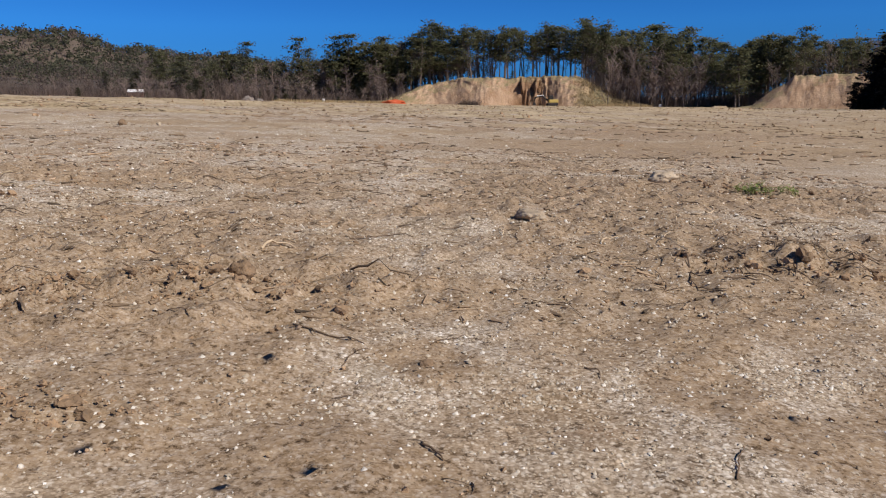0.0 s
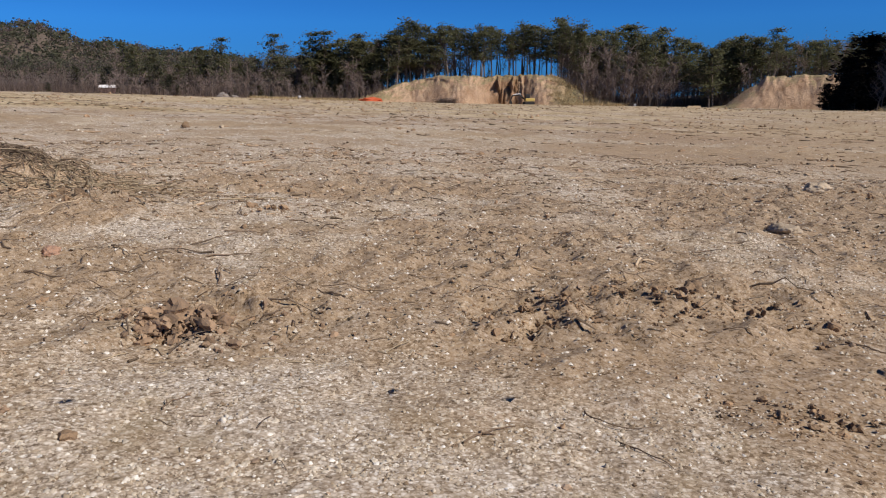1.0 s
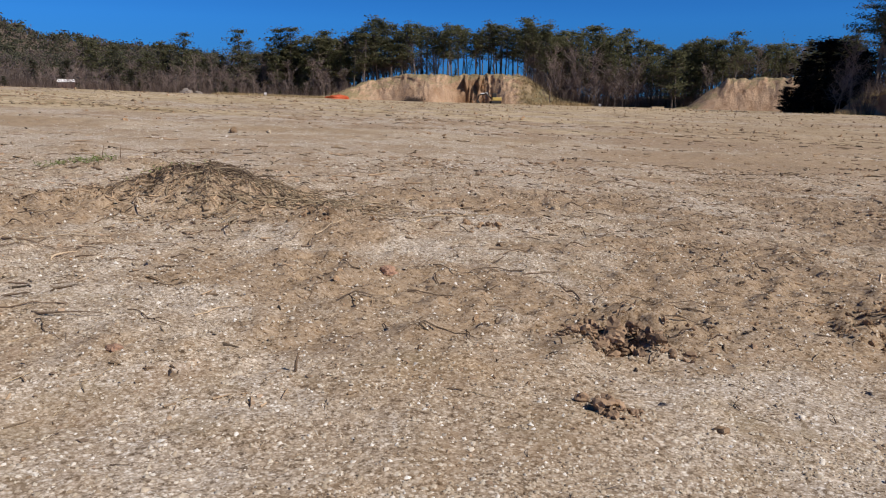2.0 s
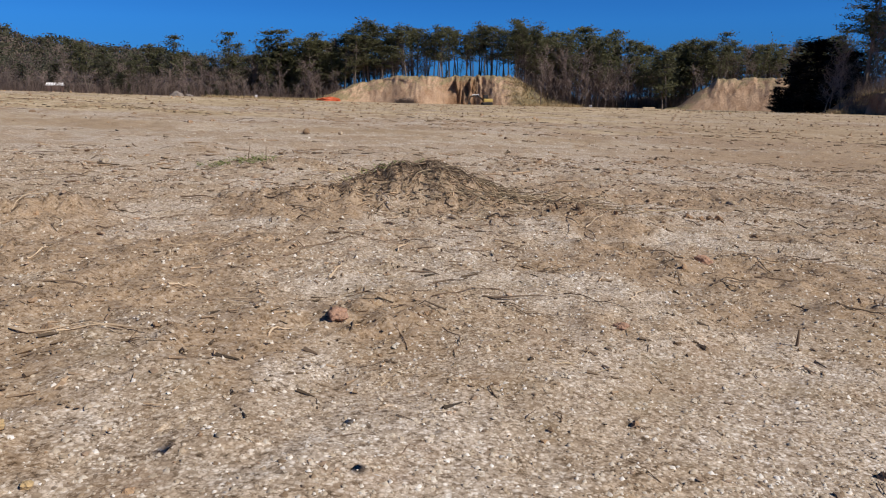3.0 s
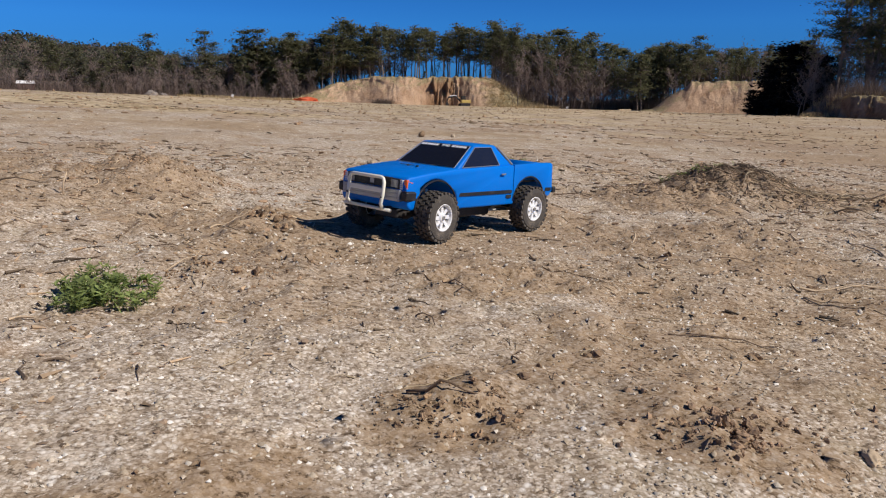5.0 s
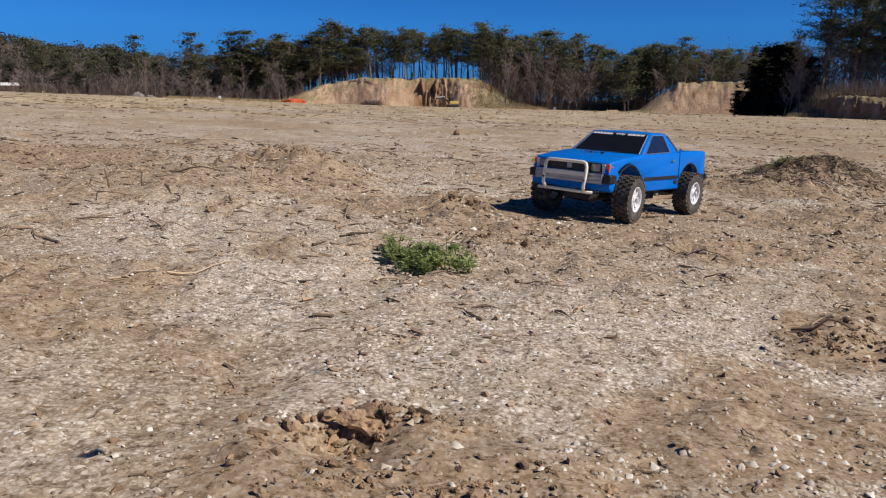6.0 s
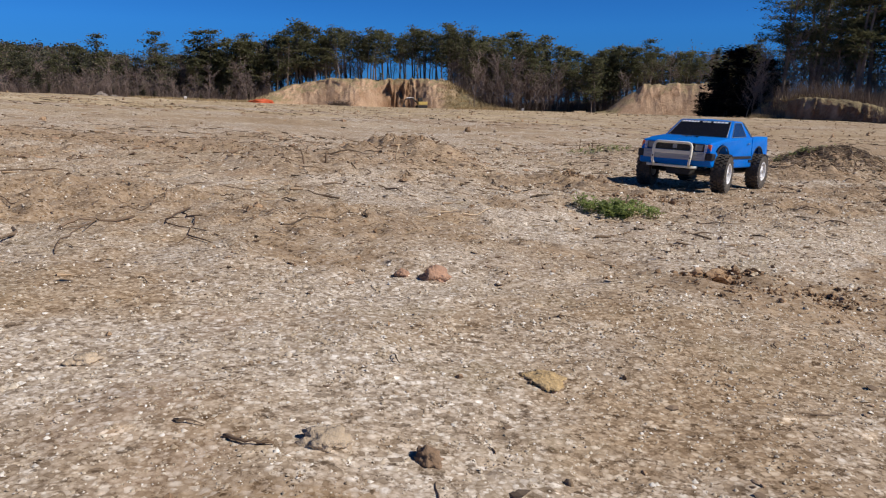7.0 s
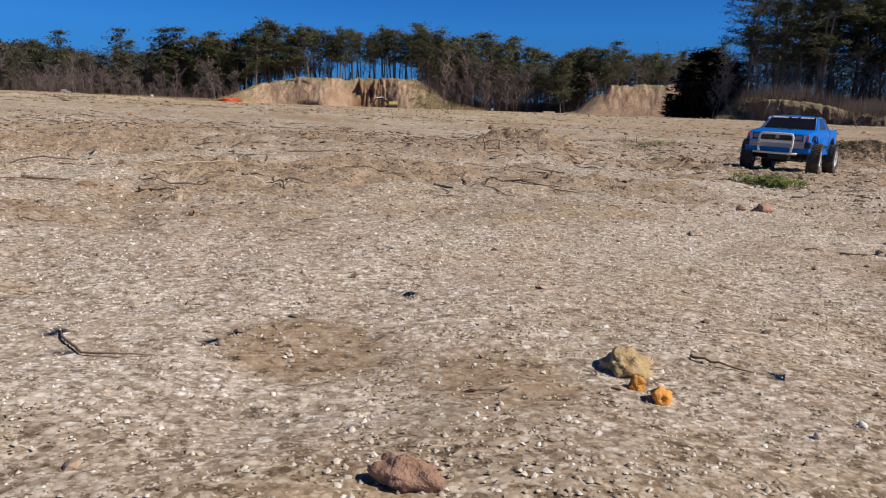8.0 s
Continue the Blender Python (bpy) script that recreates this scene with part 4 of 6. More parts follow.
x, y = patchy(5200, 1.1, 4.6, 0.95, 0.8, 61, 0.9)
litter("twig_litter", x, y, 0.012 + 0.06 * rng.random(len(x)) ** 2, rng.uniform(0.0008, 0.0022, len(x)), M_TWIG, 0.12, "dead brown twigs scattered over the gravel", "twigs", 3, 0.30)
x, y = patchy(1700, 1.25, 5.2, 1.0, 1.0, 62, 0.9)
litter("stick_litter", x, y, 0.05 + 0.16 * rng.random(len(x)) ** 2, rng.uniform(0.0010, 0.0027, len(x)), M_TWIG, 0.08, "long dead brown sticks strewn over the soil", "twigs", 6, 0.26, 0.05)
x, y = patchy(520, 1.3, 5.2, 1.0, 0.9, 63, 0.9)
litter("stick_litter", x, y, 0.05 + 0.16 * rng.random(len(x)) ** 2, rng.uniform(0.0012, 0.0030, len(x)), M_WOOD, 0.10, "pale bleached sticks strewn over the soil", "twigs", 6, 0.26, 0.05)
x, y = patchy(20000, 1.0, 5.2, 1.0, 0.7, 77, 0.9)
litter("chip_litter", x, y, 0.006 + 0.03 * rng.random(len(x)) ** 2, rng.uniform(0.0008, 0.0034, len(x)), M_CHIP, 0.0, "broken chips of bark, stalk and soil on the gravel", "litter", 1)
for count, d0, d1, size, seed, mat, words in ((11000, 0.9, 5.2, 0.7, 64, M_FLAKE, "thin curled flakes of dried reddish soil"), (4200, 1.0, 5.2, 0.9, 67, M_DARKCLOD, "flat dark crumbs of damp soil in drifts"),
                                              (2600, 0.3, 1.2, 0.5, 69, M_FLAKE, "small flakes of dried soil on the gravel")):
    x, y = patchy(count, d0, d1, 1.0, size, seed, 0.95)
    big = 0.0018 + (0.0035 + 0.011 * smooth(1.3, 3.2, y - near_line(x))) * rng.random(len(x)) ** 2
    tagged(strew("soil_flakes", x, y, big, 0.34, ICO_V, ICO_F, mat, rng, 0.30, 0.45, False, 0.35), words, "soil", kind="stuff")
g = rng.normal(0, 1, (2, 130))
litter("root_litter", 1.36 + g[0][:70] * 0.16, 2.54 + g[1][:70] * 0.10, rng.uniform(0.02, 0.09, 70), rng.uniform(0.0008, 0.0024, 70), M_TWIG, 0.15, "dark roots torn up with the soil", "roots", 4, 0.4, 0.08, 1.4)
litter("root_litter", -0.55 + g[0][100:] * 0.10, 2.12 + g[1][100:] * 0.08, rng.uniform(0.02, 0.06, 30), rng.uniform(0.0007, 0.0018, 30), M_TWIG, 0.2, "dark roots sticking out of dug-up soil", "roots", 4, 0.4, 0.4, 2.0)
x, y = patchy(1500, 0.25, 1.3, 1.0, 0.4, 65, 0.35)
litter("twig_litter", x, y, rng.uniform(0.008, 0.032, len(x)), rng.uniform(0.0004, 0.0010, len(x)), M_TWIG, 0.12, "tiny broken twigs on the gravel", "twigs")
x, y = patchy(7000, 1.0, 4.6, 1.0, 0.6, 71, 0.8)
litter("straw_litter", x, y, rng.uniform(0.01, 0.05, len(x)), rng.uniform(0.0005, 0.0012, len(x)), M_STRAW, 0.1, "dry straw and pale stalks on the soil", "straw", 2)
g = rng.normal(0, 1, (2, 2600))
litter("chip_litter", -1.46 + g[0] * 0.26, 3.44 + g[1] * 0.18, rng.uniform(0.008, 0.035, 2600), rng.uniform(0.001, 0.0040, 2600), M_CHIP, 0.2, "chips of bark and soil on the brush mound", "litter", 1, 0.35, 0.0, 2.0)
litter("brush", -1.56 + g[0][:420] * 0.12, 3.48 + g[1][:420] * 0.10, rng.uniform(0.02, 0.10, 420), rng.uniform(0.0008, 0.0020, 420), M_TWIG, 0.14, "tangled dead brush on a low mound", "brush", 3, 0.45, 0.35, 2.0)
litter("brush", -1.56 + g[0][420:600] * 0.10, 3.49 + g[1][420:600] * 0.08, rng.uniform(0.05, 0.15, 180), rng.uniform(0.0016, 0.0034, 180), M_TWIG, 0.16, "thick dead sticks piled on the brush mound", "brush", 5, 0.4, 0.12, 2.0)
litter("brush", -1.34 + g[0][600:760] * 0.20, 3.40 + g[1][600:760] * 0.15, rng.uniform(0.05, 0.24, 160), rng.uniform(0.0014, 0.0030, 160), M_STRAW, 0.10, "pale dry stalks on a low mound", "brush", 5, 0.22, 0.15, 1.2)
# far weeds and lumps over the field
xf, yf = rng.uniform(-14, 14, 3600), 4.8 + 22 * rng.random(3600) ** 1.8
keep = (np.abs(xf + 2) < 2 + yf * 0.8) & (rng.random(3600) < smooth(-0.1, 0.3, fbm(xf, yf * 3, 3.0, 3, 66)) + 0.1)
xf, yf = xf[keep], yf[keep]
size = (0.006 + 0.018 * rng.random(len(xf)) ** 4) * (1 + yf * 0.05)
tagged(lumps("field_lumps", xf, yf, size, -0.3 * size, M_CLOD, rng), "low brown soil lumps across the far field", "soil", kind="stuff")
xf, yf = rng.uniform(-60, 75, 5000), 20 + 100 * rng.random(5000) ** 1.6
keep = np.abs(xf + 2) < 2 + yf * 0.95
xf, yf = xf[keep], yf[keep]
tagged(strew("field_lumps", xf, yf, (0.02 + 0.05 * rng.random(len(xf)) ** 3) * (1 + yf * 0.02), 0.4, OCT_V, OCT_F, M_CLOD, rng, 0.4, 0.4, True),
       "dry lumps and tufts over the distant field", "soil", kind="stuff")
xf, yf = rng.uniform(-16, 16, 9000), 4.2 + 16 * rng.random(9000) ** 1.5
keep = (np.abs(xf + 2) < 2 + yf * 0.85) & (rng.random(9000) < smooth(-0.15, 0.3, fbm(xf, yf * 2.5, 2.2, 4, 68)) + 0.06)
xf, yf = xf[keep], yf[keep]
litter("field_litter", xf, yf, (0.03 + 0.10 * rng.random(len(xf)) ** 2) * (0.6 + yf * 0.08), rng.uniform(0.002, 0.007, len(xf)) * (0.6 + yf * 0.07), M_CHIP, 0.0, "clods and stalks lying in drifts over the field", "litter", 2, 0.3, 0.0, 0.4)
xf, yf = rng.uniform(-50, 60, 3400), 4.6 + 60 * rng.random(3400) ** 2.4
keep = np.abs(xf + 2) < 2 + yf * 0.95
xf, yf = xf[keep], yf[keep]
litter("field_stalks", xf, yf, 0.04 + 0.012 * yf * rng.random(len(xf)), 0.0012 + 0.00025 * yf, M_TWIG, 0.1, "dry stalks and twigs lying across the field", "twigs", 4)

# ---- single twigs ----
TWIGS_A = [
    (-0.004, 2.295, 0.113, 2.228, 3), (0.339, 2.2, 0.369, 2.233, 2), (0.259, 2.103, 0.299, 2.08, 2), (1.088, 2.486, 1.093, 2.356, 3),
    (1.121, 2.411, 1.182, 2.405, 4), (0.929, 2.295, 1.013, 2.271, 2), (0.761, 2.328, 0.84, 2.221, 2), (0.799, 2.006, 0.812, 1.971, 2),
    (0.966, 2.306, 1.029, 2.541, 2), (0.432, 2.082, 0.529, 2.056, 3), (0.509, 1.983, 0.539, 2.048, 2), (0.876, 1.73, 0.904, 1.787, 2),
    (0.609, 1.794, 0.63, 1.764, 3), (0.61, 2.078, 0.68, 2.099, 1.5), (-0.15, 1.758, -0.089, 1.8, 3), (0.011, 1.773, 0.05, 1.718, 2),
    (-0.008, 1.849, 0.053, 1.8, 2), (-0.47, 1.821, -0.449, 1.856, 2),
]
TWIGS_B = [
    (-1.781, 2.158, -1.67, 2.158, 2), (-1.631, 2.152, -1.503, 2.205, 3), (-1.509, 2.115, -1.438, 2.029, 2), (-1.389, 2.17, -1.291, 2.079, 2),
    (-1.689, 1.895, -1.699, 1.982, 2), (-1.75, 2.971, -1.72, 3.45, 3), (-1.529, 1.645, -1.53, 1.671, 2), (-1.589, 1.716, -1.581, 1.757, 2),
    (-2.578, 2.131, -2.379, 2.16, 3), (-1.931, 2.461, -1.651, 2.68, 3), (-2.669, 1.636, -2.501, 1.589, 3), (-1.836, 2.078, -1.67, 2.114, 3),
    (-3.06, 1.419, -2.959, 1.394, 4), (-3.002, 1.932, -2.922, 1.804, 3), (-2.74, 2.055, -2.639, 1.884, 2), (-2.922, 1.484, -2.889, 1.553, 2),
    (-2.43, 1.794, -2.357, 1.846, 2), (-1.629, 1.983, -1.629, 1.862, 2), (-2.07, 1.941, -2.04, 1.855, 2),
]
TWIGS_C = [
    (-4.19, 2.69, -4.12, 2.28, 3), (-4.41, 3.22, -4.26, 2.86, 3), (-4.6, 3.31, -4.65, 3.79, 4), (-3.821, 1.965, -3.721, 2.018, 2),
    (-4.257, 1.812, -4.209, 1.875, 3), (-3.58, 2.39, -3.57, 2.20, 3), (-4.348, 1.668, -4.261, 1.353, 3), (-4.564, 2.446, -4.441, 2.579, 3),
    (-5.002, 0.488, -4.938, 0.435, 2), (-5.055, 1.268, -4.942, 1.261, 3), (-4.86, 1.34, -4.82, 1.70, 3), (-4.96, 2.05, -4.87, 1.79, 3),
    (-4.396, 1.475, -4.433, 1.235, 3), (-4.62, 0.385, -4.595, 0.351, 2), (-4.358, 1.646, -4.301, 1.323, 3), (-4.198, 0.725, -4.169, 0.71, 2.5),
    (-4.235, 1.909, -4.198, 1.909, 2), (-4.452, 1.633, -4.392, 1.707, 2),
]
TWIGS_D = [
    (-1.931, 2.596, -1.679, 2.884, 3), (-2.06, 2.625, -2.172, 2.471, 2.5), (-1.36, 1.867, -1.33, 1.945, 1.5), (-2.01, 3.28, -2.05, 3.81, 2.5),
    (-2.297, 1.87, -2.19, 1.819, 4), (-1.816, 2.661, -1.669, 2.884, 2.5), (-3.924, 1.625, -3.858, 1.637, 4), (-2.296, 1.865, -2.213, 1.782, 4),
    (-3.94, 2.46, -2.65, 5.55, 2.5), (-3.392, 1.908, -3.363, 1.881, 3), (-4.226, 1.816, -4.191, 2.005, 3),
]


def twig(x0, y0, x1, y1, r_mm, mat, label, group, rnd):
    bm = bmesh.new()
    n = 8
    a, b = Vector((x0, y0)), Vector((x1, y1))
    side = Vector((-(b - a).y, (b - a).x)) * rnd.uniform(-0.22, 0.22)
    pts = []
    for i in range(n + 1):
        f = i / n
        p = a.lerp(b, f) + side * math.sin(f * math.pi) + Vector((rnd.uniform(-1, 1), rnd.uniform(-1, 1))) * (b - a).length * 0.025
        pts.append((p.x, p.y, land_z(p.x, p.y) + r_mm * 0.0004 + 0.003 * math.sin(f * math.pi) * rnd.random()))
    o = Vector(pts[0])
    tube(bm, [Vector(p) - o for p in pts], [r_mm * 0.0005 * (1.0 - 0.55 * i / n) * rnd.uniform(0.85, 1.15) for i in range(n + 1)], 6)
    for _ in range(rnd.choice((0, 1, 1, 2))):
        i = rnd.randrange(2, n)
        p = Vector(pts[i]) - o
        d = (Vector(pts[i]) - Vector(pts[i - 1])).normalized()
        d.rotate(Euler((0, 0, rnd.choice((-0.7, 0.7)))))
        tip = p + d * (b - a).length * rnd.uniform(0.12, 0.3)
        tube(bm, [p, p.lerp(tip, 0.5) + Vector((0, 0, 0.002)), tip], [r_mm * 0.0004, r_mm * 0.0003, r_mm * 0.00015], 5)
    ob = part("twig", bm, mat, None, "", True)
    ob.location = o
    return tagged(ob, label, "twig", group)


trnd = random.Random(8)
for row in TWIGS_A + TWIGS_B + TWIGS_C:
    twig(*row, M_TWIG_ONE, "thin dark dead twig lying on the gravel" if row[4] < 3 else "thick dark bent twig lying on the soil", "dark twigs on the ground", trnd)
for row in TWIGS_D:
    twig(*row, M_WOOD, "pale bleached stick lying on the ground", "pale sticks on the ground", trnd)


def peg(x, y, h, lean, mat, label):
    bm = bmesh.new()
    tube(bm, [(0, 0, -0.02), (lean * 0.4, 0, h * 0.5), (lean, 0.004, h)], [0.0026, 0.0023, 0.0016], 6)
    ob = part("stick", bm, mat, None, "", True)
    ob.location = (x, y, land_z(x, y))
    return tagged(ob, label, "stick", "sticks standing in the ground")


peg(-2.37, 4.75, 0.075, 0.012, M_TWIG_ONE, "short dark stick standing in the soil")
peg(-2.28, 4.75, 0.07, 0.004, M_TWIG_ONE, "short dark stick standing in the soil")
peg(-4.13, 2.40, 0.042, -0.01, M_TWIG_ONE, "broken twig sticking up from the soil")
peg(-4.07, 2.44, 0.036, 0.003, M_TWIG_ONE, "straight twig stub standing in the soil")
peg(-1.08, 1.93, 0.025, 0.006, M_TWIG_ONE, "dark forked stick standing in the gravel")
peg(-3.84, 2.66, 0.05, 0.015, M_WOOD, "pale leaning stalk standing in the soil")


def stone(x, y, sx, sy, sz, mat, label, seed, sink=0.32):
    """A worn stone, uneven on all sides."""
    bm = bmesh.new()
    bmesh.ops.create_icosphere(bm, subdivisions=4, radius=1.0)
    for v in bm.verts:
        d = v.co.normalized()
        k = 0.9 + 0.45 * noise.noise(d * 1.3 + Vector((seed * 3.1, 0, 0))) + 0.30 * abs(noise.noise(d * 2.6 + Vector((0, seed * 2.3, 0)))) + 0.13 * noise.noise(d * 7.0 + Vector((0, seed * 2.3, 1)))
        v.co = Vector((d.x * sx, d.y * sy, d.z * sz)) * k
    ob = part("stone", bm, mat, None, "", True)
    ob.location = (x, y, land_z(x, y) + sz * (1 - 2 * sink))
    ob.rotation_euler = (0, 0, seed * 1.7)
    return tagged(ob, label, "stone", "stones on the field")


stone(0.86, 3.12, 0.050, 0.038, 0.017, M_STONE, "flat pale tan stone half sunk in soil", 1, 0.2)
stone(1.52, 4.15, 0.055, 0.045, 0.024, M_STONE, "rounded pale tan stone in dry litter", 2, 0.2)
stone(-0.942, 2.552, 0.022, 0.018, 0.012, M_PINK, "small reddish stone on the gravel", 3)
stone(0.298, 2.332, 0.022, 0.020, 0.016, M_CLOD, "dark lump of soil beside the path", 4)
stone(-2.03, 8.0, 0.022, 0.02, 0.022, M_STONE, "small pale stone far out on the field", 5)
stone(-2.35, 7.95, 0.04, 0.03, 0.035, M_CLOD, "dark soil lump far out on the field", 6)
stone(-2.98, 4.45, 0.026, 0.020, 0.016, M_STONE, "pale stone on the sandy field", 7)
stone(-2.708, 2.851, 0.013, 0.012, 0.010, M_STONE, "tan pebble on the smooth earth hump", 8)
stone(-2.12, 1.629, 0.012, 0.010, 0.008, M_OCHRE, "rounded ochre pebble on gravel", 9)
stone(-2.039, 1.522, 0.005, 0.005, 0.004, M_OCHRE, "tiny yellow pebble on gravel", 10)
stone(-3.996, 1.127, 0.017, 0.013, 0.010, M_PINK, "reddish-pink stone on pale gravel", 11)
stone(-4.034, 1.14, 0.010, 0.009, 0.005, M_PINK, "small pinkish stone beside a larger one", 12)
stone(-4.141, 0.712, 0.014, 0.011, 0.006, M_STONE, "flat greyish tan stone in gravel", 13)
stone(-3.972, 0.816, 0.020, 0.014, 0.003, M_OCHRE, "flat tan stone sunk in gravel", 14, 0.4)
stone(-4.308, 0.861, 0.012, 0.008, 0.004, M_STONE, "flat tan stone sunk in gravel", 15)
stone(-4.084, 0.694, 0.009, 0.007, 0.006, M_DARKCLOD, "small dark soil lump on gravel", 16)
stone(-4.667, 0.375, 0.017, 0.014, 0.008, M_OCHRE, "crumbly ochre stone in the gravel", 17)
stone(-4.678, 0.344, 0.005, 0.005, 0.005, M_ORANGE, "small orange crumb beside the ochre stone", 18)
stone(-4.674, 0.325, 0.006, 0.005, 0.005, M_ORANGE, "small orange crumb beside the ochre stone", 19)
stone(-4.824, 0.253, 0.014, 0.009, 0.006, M_PINK, "brownish red stone in the gravel", 20)
stone(-2.632, 1.265, 0.018, 0.007, 0.004, M_WOOD, "pale chip of wood on the gravel", 21)
stone(-1.345, 1.979, 0.012, 0.010, 0.008, M_PINK, "small reddish stone on the gravel", 22)
stone(-0.28, 3.71, 0.032, 0.018, 0.012, M_WOOD, "torn piece of pale bark on soil", 23)
stone(-2.925, 1.444, 0.007, 0.006, 0.004, M_DARKCLOD, "black pebble on the gravel", 24)
stone(-1.791, 2.013, 0.02, 0.016, 0.012, M_PINK, "reddish brown stone on the gravel", 25)


def weed(x, y, spread, high, count, seed, label, ragged=0.25, deep=0.6):
    rnd = random.Random(seed)
    top = thing("weed_clump", pose(x, y, land_z(x, y)))
    leaves, stems = bmesh.new(), bmesh.new()
    for _ in range(count):
        a, d = rnd.uniform(0, 6.283), spread * math.sqrt(rnd.random())
        d *= 1 + ragged * (0.6 * math.sin(2 * a + 2.6) + 0.6 * math.sin(3 * a + 1.7 * seed) + 0.3 * math.sin(7 * a))
        root = Vector((math.cos(a) * d, math.sin(a) * d * deep, 0))
        root.z = land_z(x + root.x, y + root.y) - land_z(x, y)
        h = high * rnd.uniform(0.35, 1.0)
        tip = root + Vector((rnd.uniform(-0.5, 0.5) * h, rnd.uniform(-0.5, 0.5) * h, h))
        tube(stems, [root, root.lerp(tip, 0.6), tip], [0.0007, 0.0006, 0.0004], 3)
        for _ in range(5):
            p = root.lerp(tip, rnd.uniform(0.3, 1.0))
            b = rnd.uniform(0, 6.283)
            out = Vector((math.cos(b), math.sin(b), rnd.uniform(-0.1, 0.7))).normalized() * rnd.uniform(0.009, 0.018)
            wide = out.cross(Vector((0, 0, 1))).normalized() * out.length * 0.22
            v = [leaves.verts.new(q) for q in (p, p + out * 0.5 + wide + Vector((0, 0, 0.001)), p + out, p + out * 0.5 - wide + Vector((0, 0, 0.001)))]
            m = leaves.verts.new(p + out * 0.5)
            for i, j in ((0, 1), (1, 2), (2, 3), (3, 0)):
                leaves.faces.new((v[i], v[j], m))
    tagged(part("foliage", leaves, M_LEAF, top), kind="stuff")
    tagged(part("stem", stems, M_LEAF, top), kind="stuff")
    return tagged(top, label, "weed", "green weeds on the field")


weed(-3.475, 1.775, 0.058, 0.026, 190, 1, "low clump of fresh green weeds in soil", 0.5, 1.5)
weed(1.83, 3.88, 0.11, 0.03, 90, 2, "sparse green weeds among dry litter")
weed(-1.68, 3.52, 0.14, 0.03, 70, 3, "sparse green weeds on the brush mound")
weed(-2.36, 4.42, 0.18, 0.025, 90, 4, "low patch of dull green weeds")

# ---- the model truck ----
def paint(name, colour, rough, metal=0.0, coat=0.0, dust=0.25):
    """Smooth paint or plastic with a film of dust."""
    m, n, l, p = material(name, rough, metal)
    v = coords(n)
    d = noise_tex(n, l, 45, 5, 0.65, v)
    f = noise_tex(n, l, 400, 3, 0.6, v)
    film = ramp(n, l, blend(n, l, d, f, 0.4), [(0.50, (0, 0, 0)), (0.78, (dust, dust, dust))])
    c = blend(n, l, tuple(colour), (0.42, 0.34, 0.26), film)
    l.new(c, p.inputs["Base Color"])
    l.new(ramp(n, l, d, [(0.3, (rough * 0.85,) * 3), (0.75, (min(1, rough * 1.4),) * 3)]), p.inputs["Roughness"])
    p.inputs["Coat Weight"].default_value = coat
    bump(n, l, f, 0.04, 0.0004, p.inputs["Normal"])
    return m


M_BLUE = paint("blue_paint", (0.0, 0.165, 0.64), 0.38, 0, 0.08, 0.03)
M_BLUE.node_tree.nodes["Principled BSDF"].inputs["Specular IOR Level"].default_value = 0.14
M_BLACK = paint("black_plastic", (0.012, 0.012, 0.014), 0.5, 0, 0, 0.25)
M_GLASSDARK = paint("smoked_window", (0.012, 0.013, 0.018), 0.12, 0, 0.3, 0.015)
M_SILVER = paint("silver_plastic", (0.34, 0.35, 0.38), 0.35, 0.6, 0, 0.3)
M_CREAM = paint("cream_plastic", (0.86, 0.84, 0.70), 0.4, 0, 0, 0.15)
M_AMBER = paint("amber_lens", (0.75, 0.12, 0.02), 0.25, 0, 0.3, 0.1)
M_RED = paint("red_lens", (0.55, 0.02, 0.015), 0.25, 0, 0.3, 0.1)
M_CLEAR = paint("clear_lens", (0.20, 0.21, 0.24), 0.12, 0.1, 0.5, 0.15)
M_LENSWHITE = paint("white_lens", (0.72, 0.74, 0.78), 0.25, 0, 0.3, 0.1)
M_RUBBER = paint("dusty_rubber", (0.062, 0.053, 0.044), 0.85, 0, 0, 0.75)
M_RIM = paint("white_plastic_rim", (0.80, 0.80, 0.80), 0.4, 0, 0.1, 0.2)
M_LETTER = paint("white_decal", (0.85, 0.85, 0.86), 0.45, 0, 0, 0.05)
M_METAL = paint("bare_metal", (0.45, 0.44, 0.42), 0.4, 0.8, 0, 0.4)


def arch(cx, cz, r, a0, a1, n=12):
    return [(cx + r * math.cos(radians(a0 + (a1 - a0) * i / n)), cz + r * math.sin(radians(a0 + (a1 - a0) * i / n))) for i in range(n + 1)]


def slab(bm, outline, y0, y1):
    """An outline in x and z, given thickness along y."""
    a = [bm.verts.new((x, y0, z)) for x, z in outline]
    b = [bm.verts.new((x, y1, z)) for x, z in outline]
    bm.faces.new(a)
    bm.faces.new(b[::-1])
    n = len(outline)
    for i in range(n):
        bm.faces.new((a[(i + 1) % n], a[i], b[i], b[(i + 1) % n]))


def panel(bm, corners, left=0.1, right=0.1, low=0.1, high=0.1, off=0.0008, thick=0.0016):
    """A plate on a four-cornered face (low left, low right, high right, high left), kept off its edges."""
    p = [Vector(c) for c in corners]
    at = lambda u, v: p[0].lerp(p[1], u).lerp(p[3].lerp(p[2], u), v)
    nrm = (p[1] - p[0]).cross(p[3] - p[0]).normalized()
    q = [at(left, low), at(1 - right, low), at(1 - right, 1 - high), at(left, 1 - high)]
    lo = [bm.verts.new(v + nrm * (off - thick)) for v in q]
    hi = [bm.verts.new(v + nrm * off) for v in q]
    bm.faces.new(hi)
    bm.faces.new(lo[::-1])
    for i in range(4):
        bm.faces.new((lo[i], lo[(i + 1) % 4], hi[(i + 1) % 4], hi[i]))
    return [v + nrm * off for v in q]


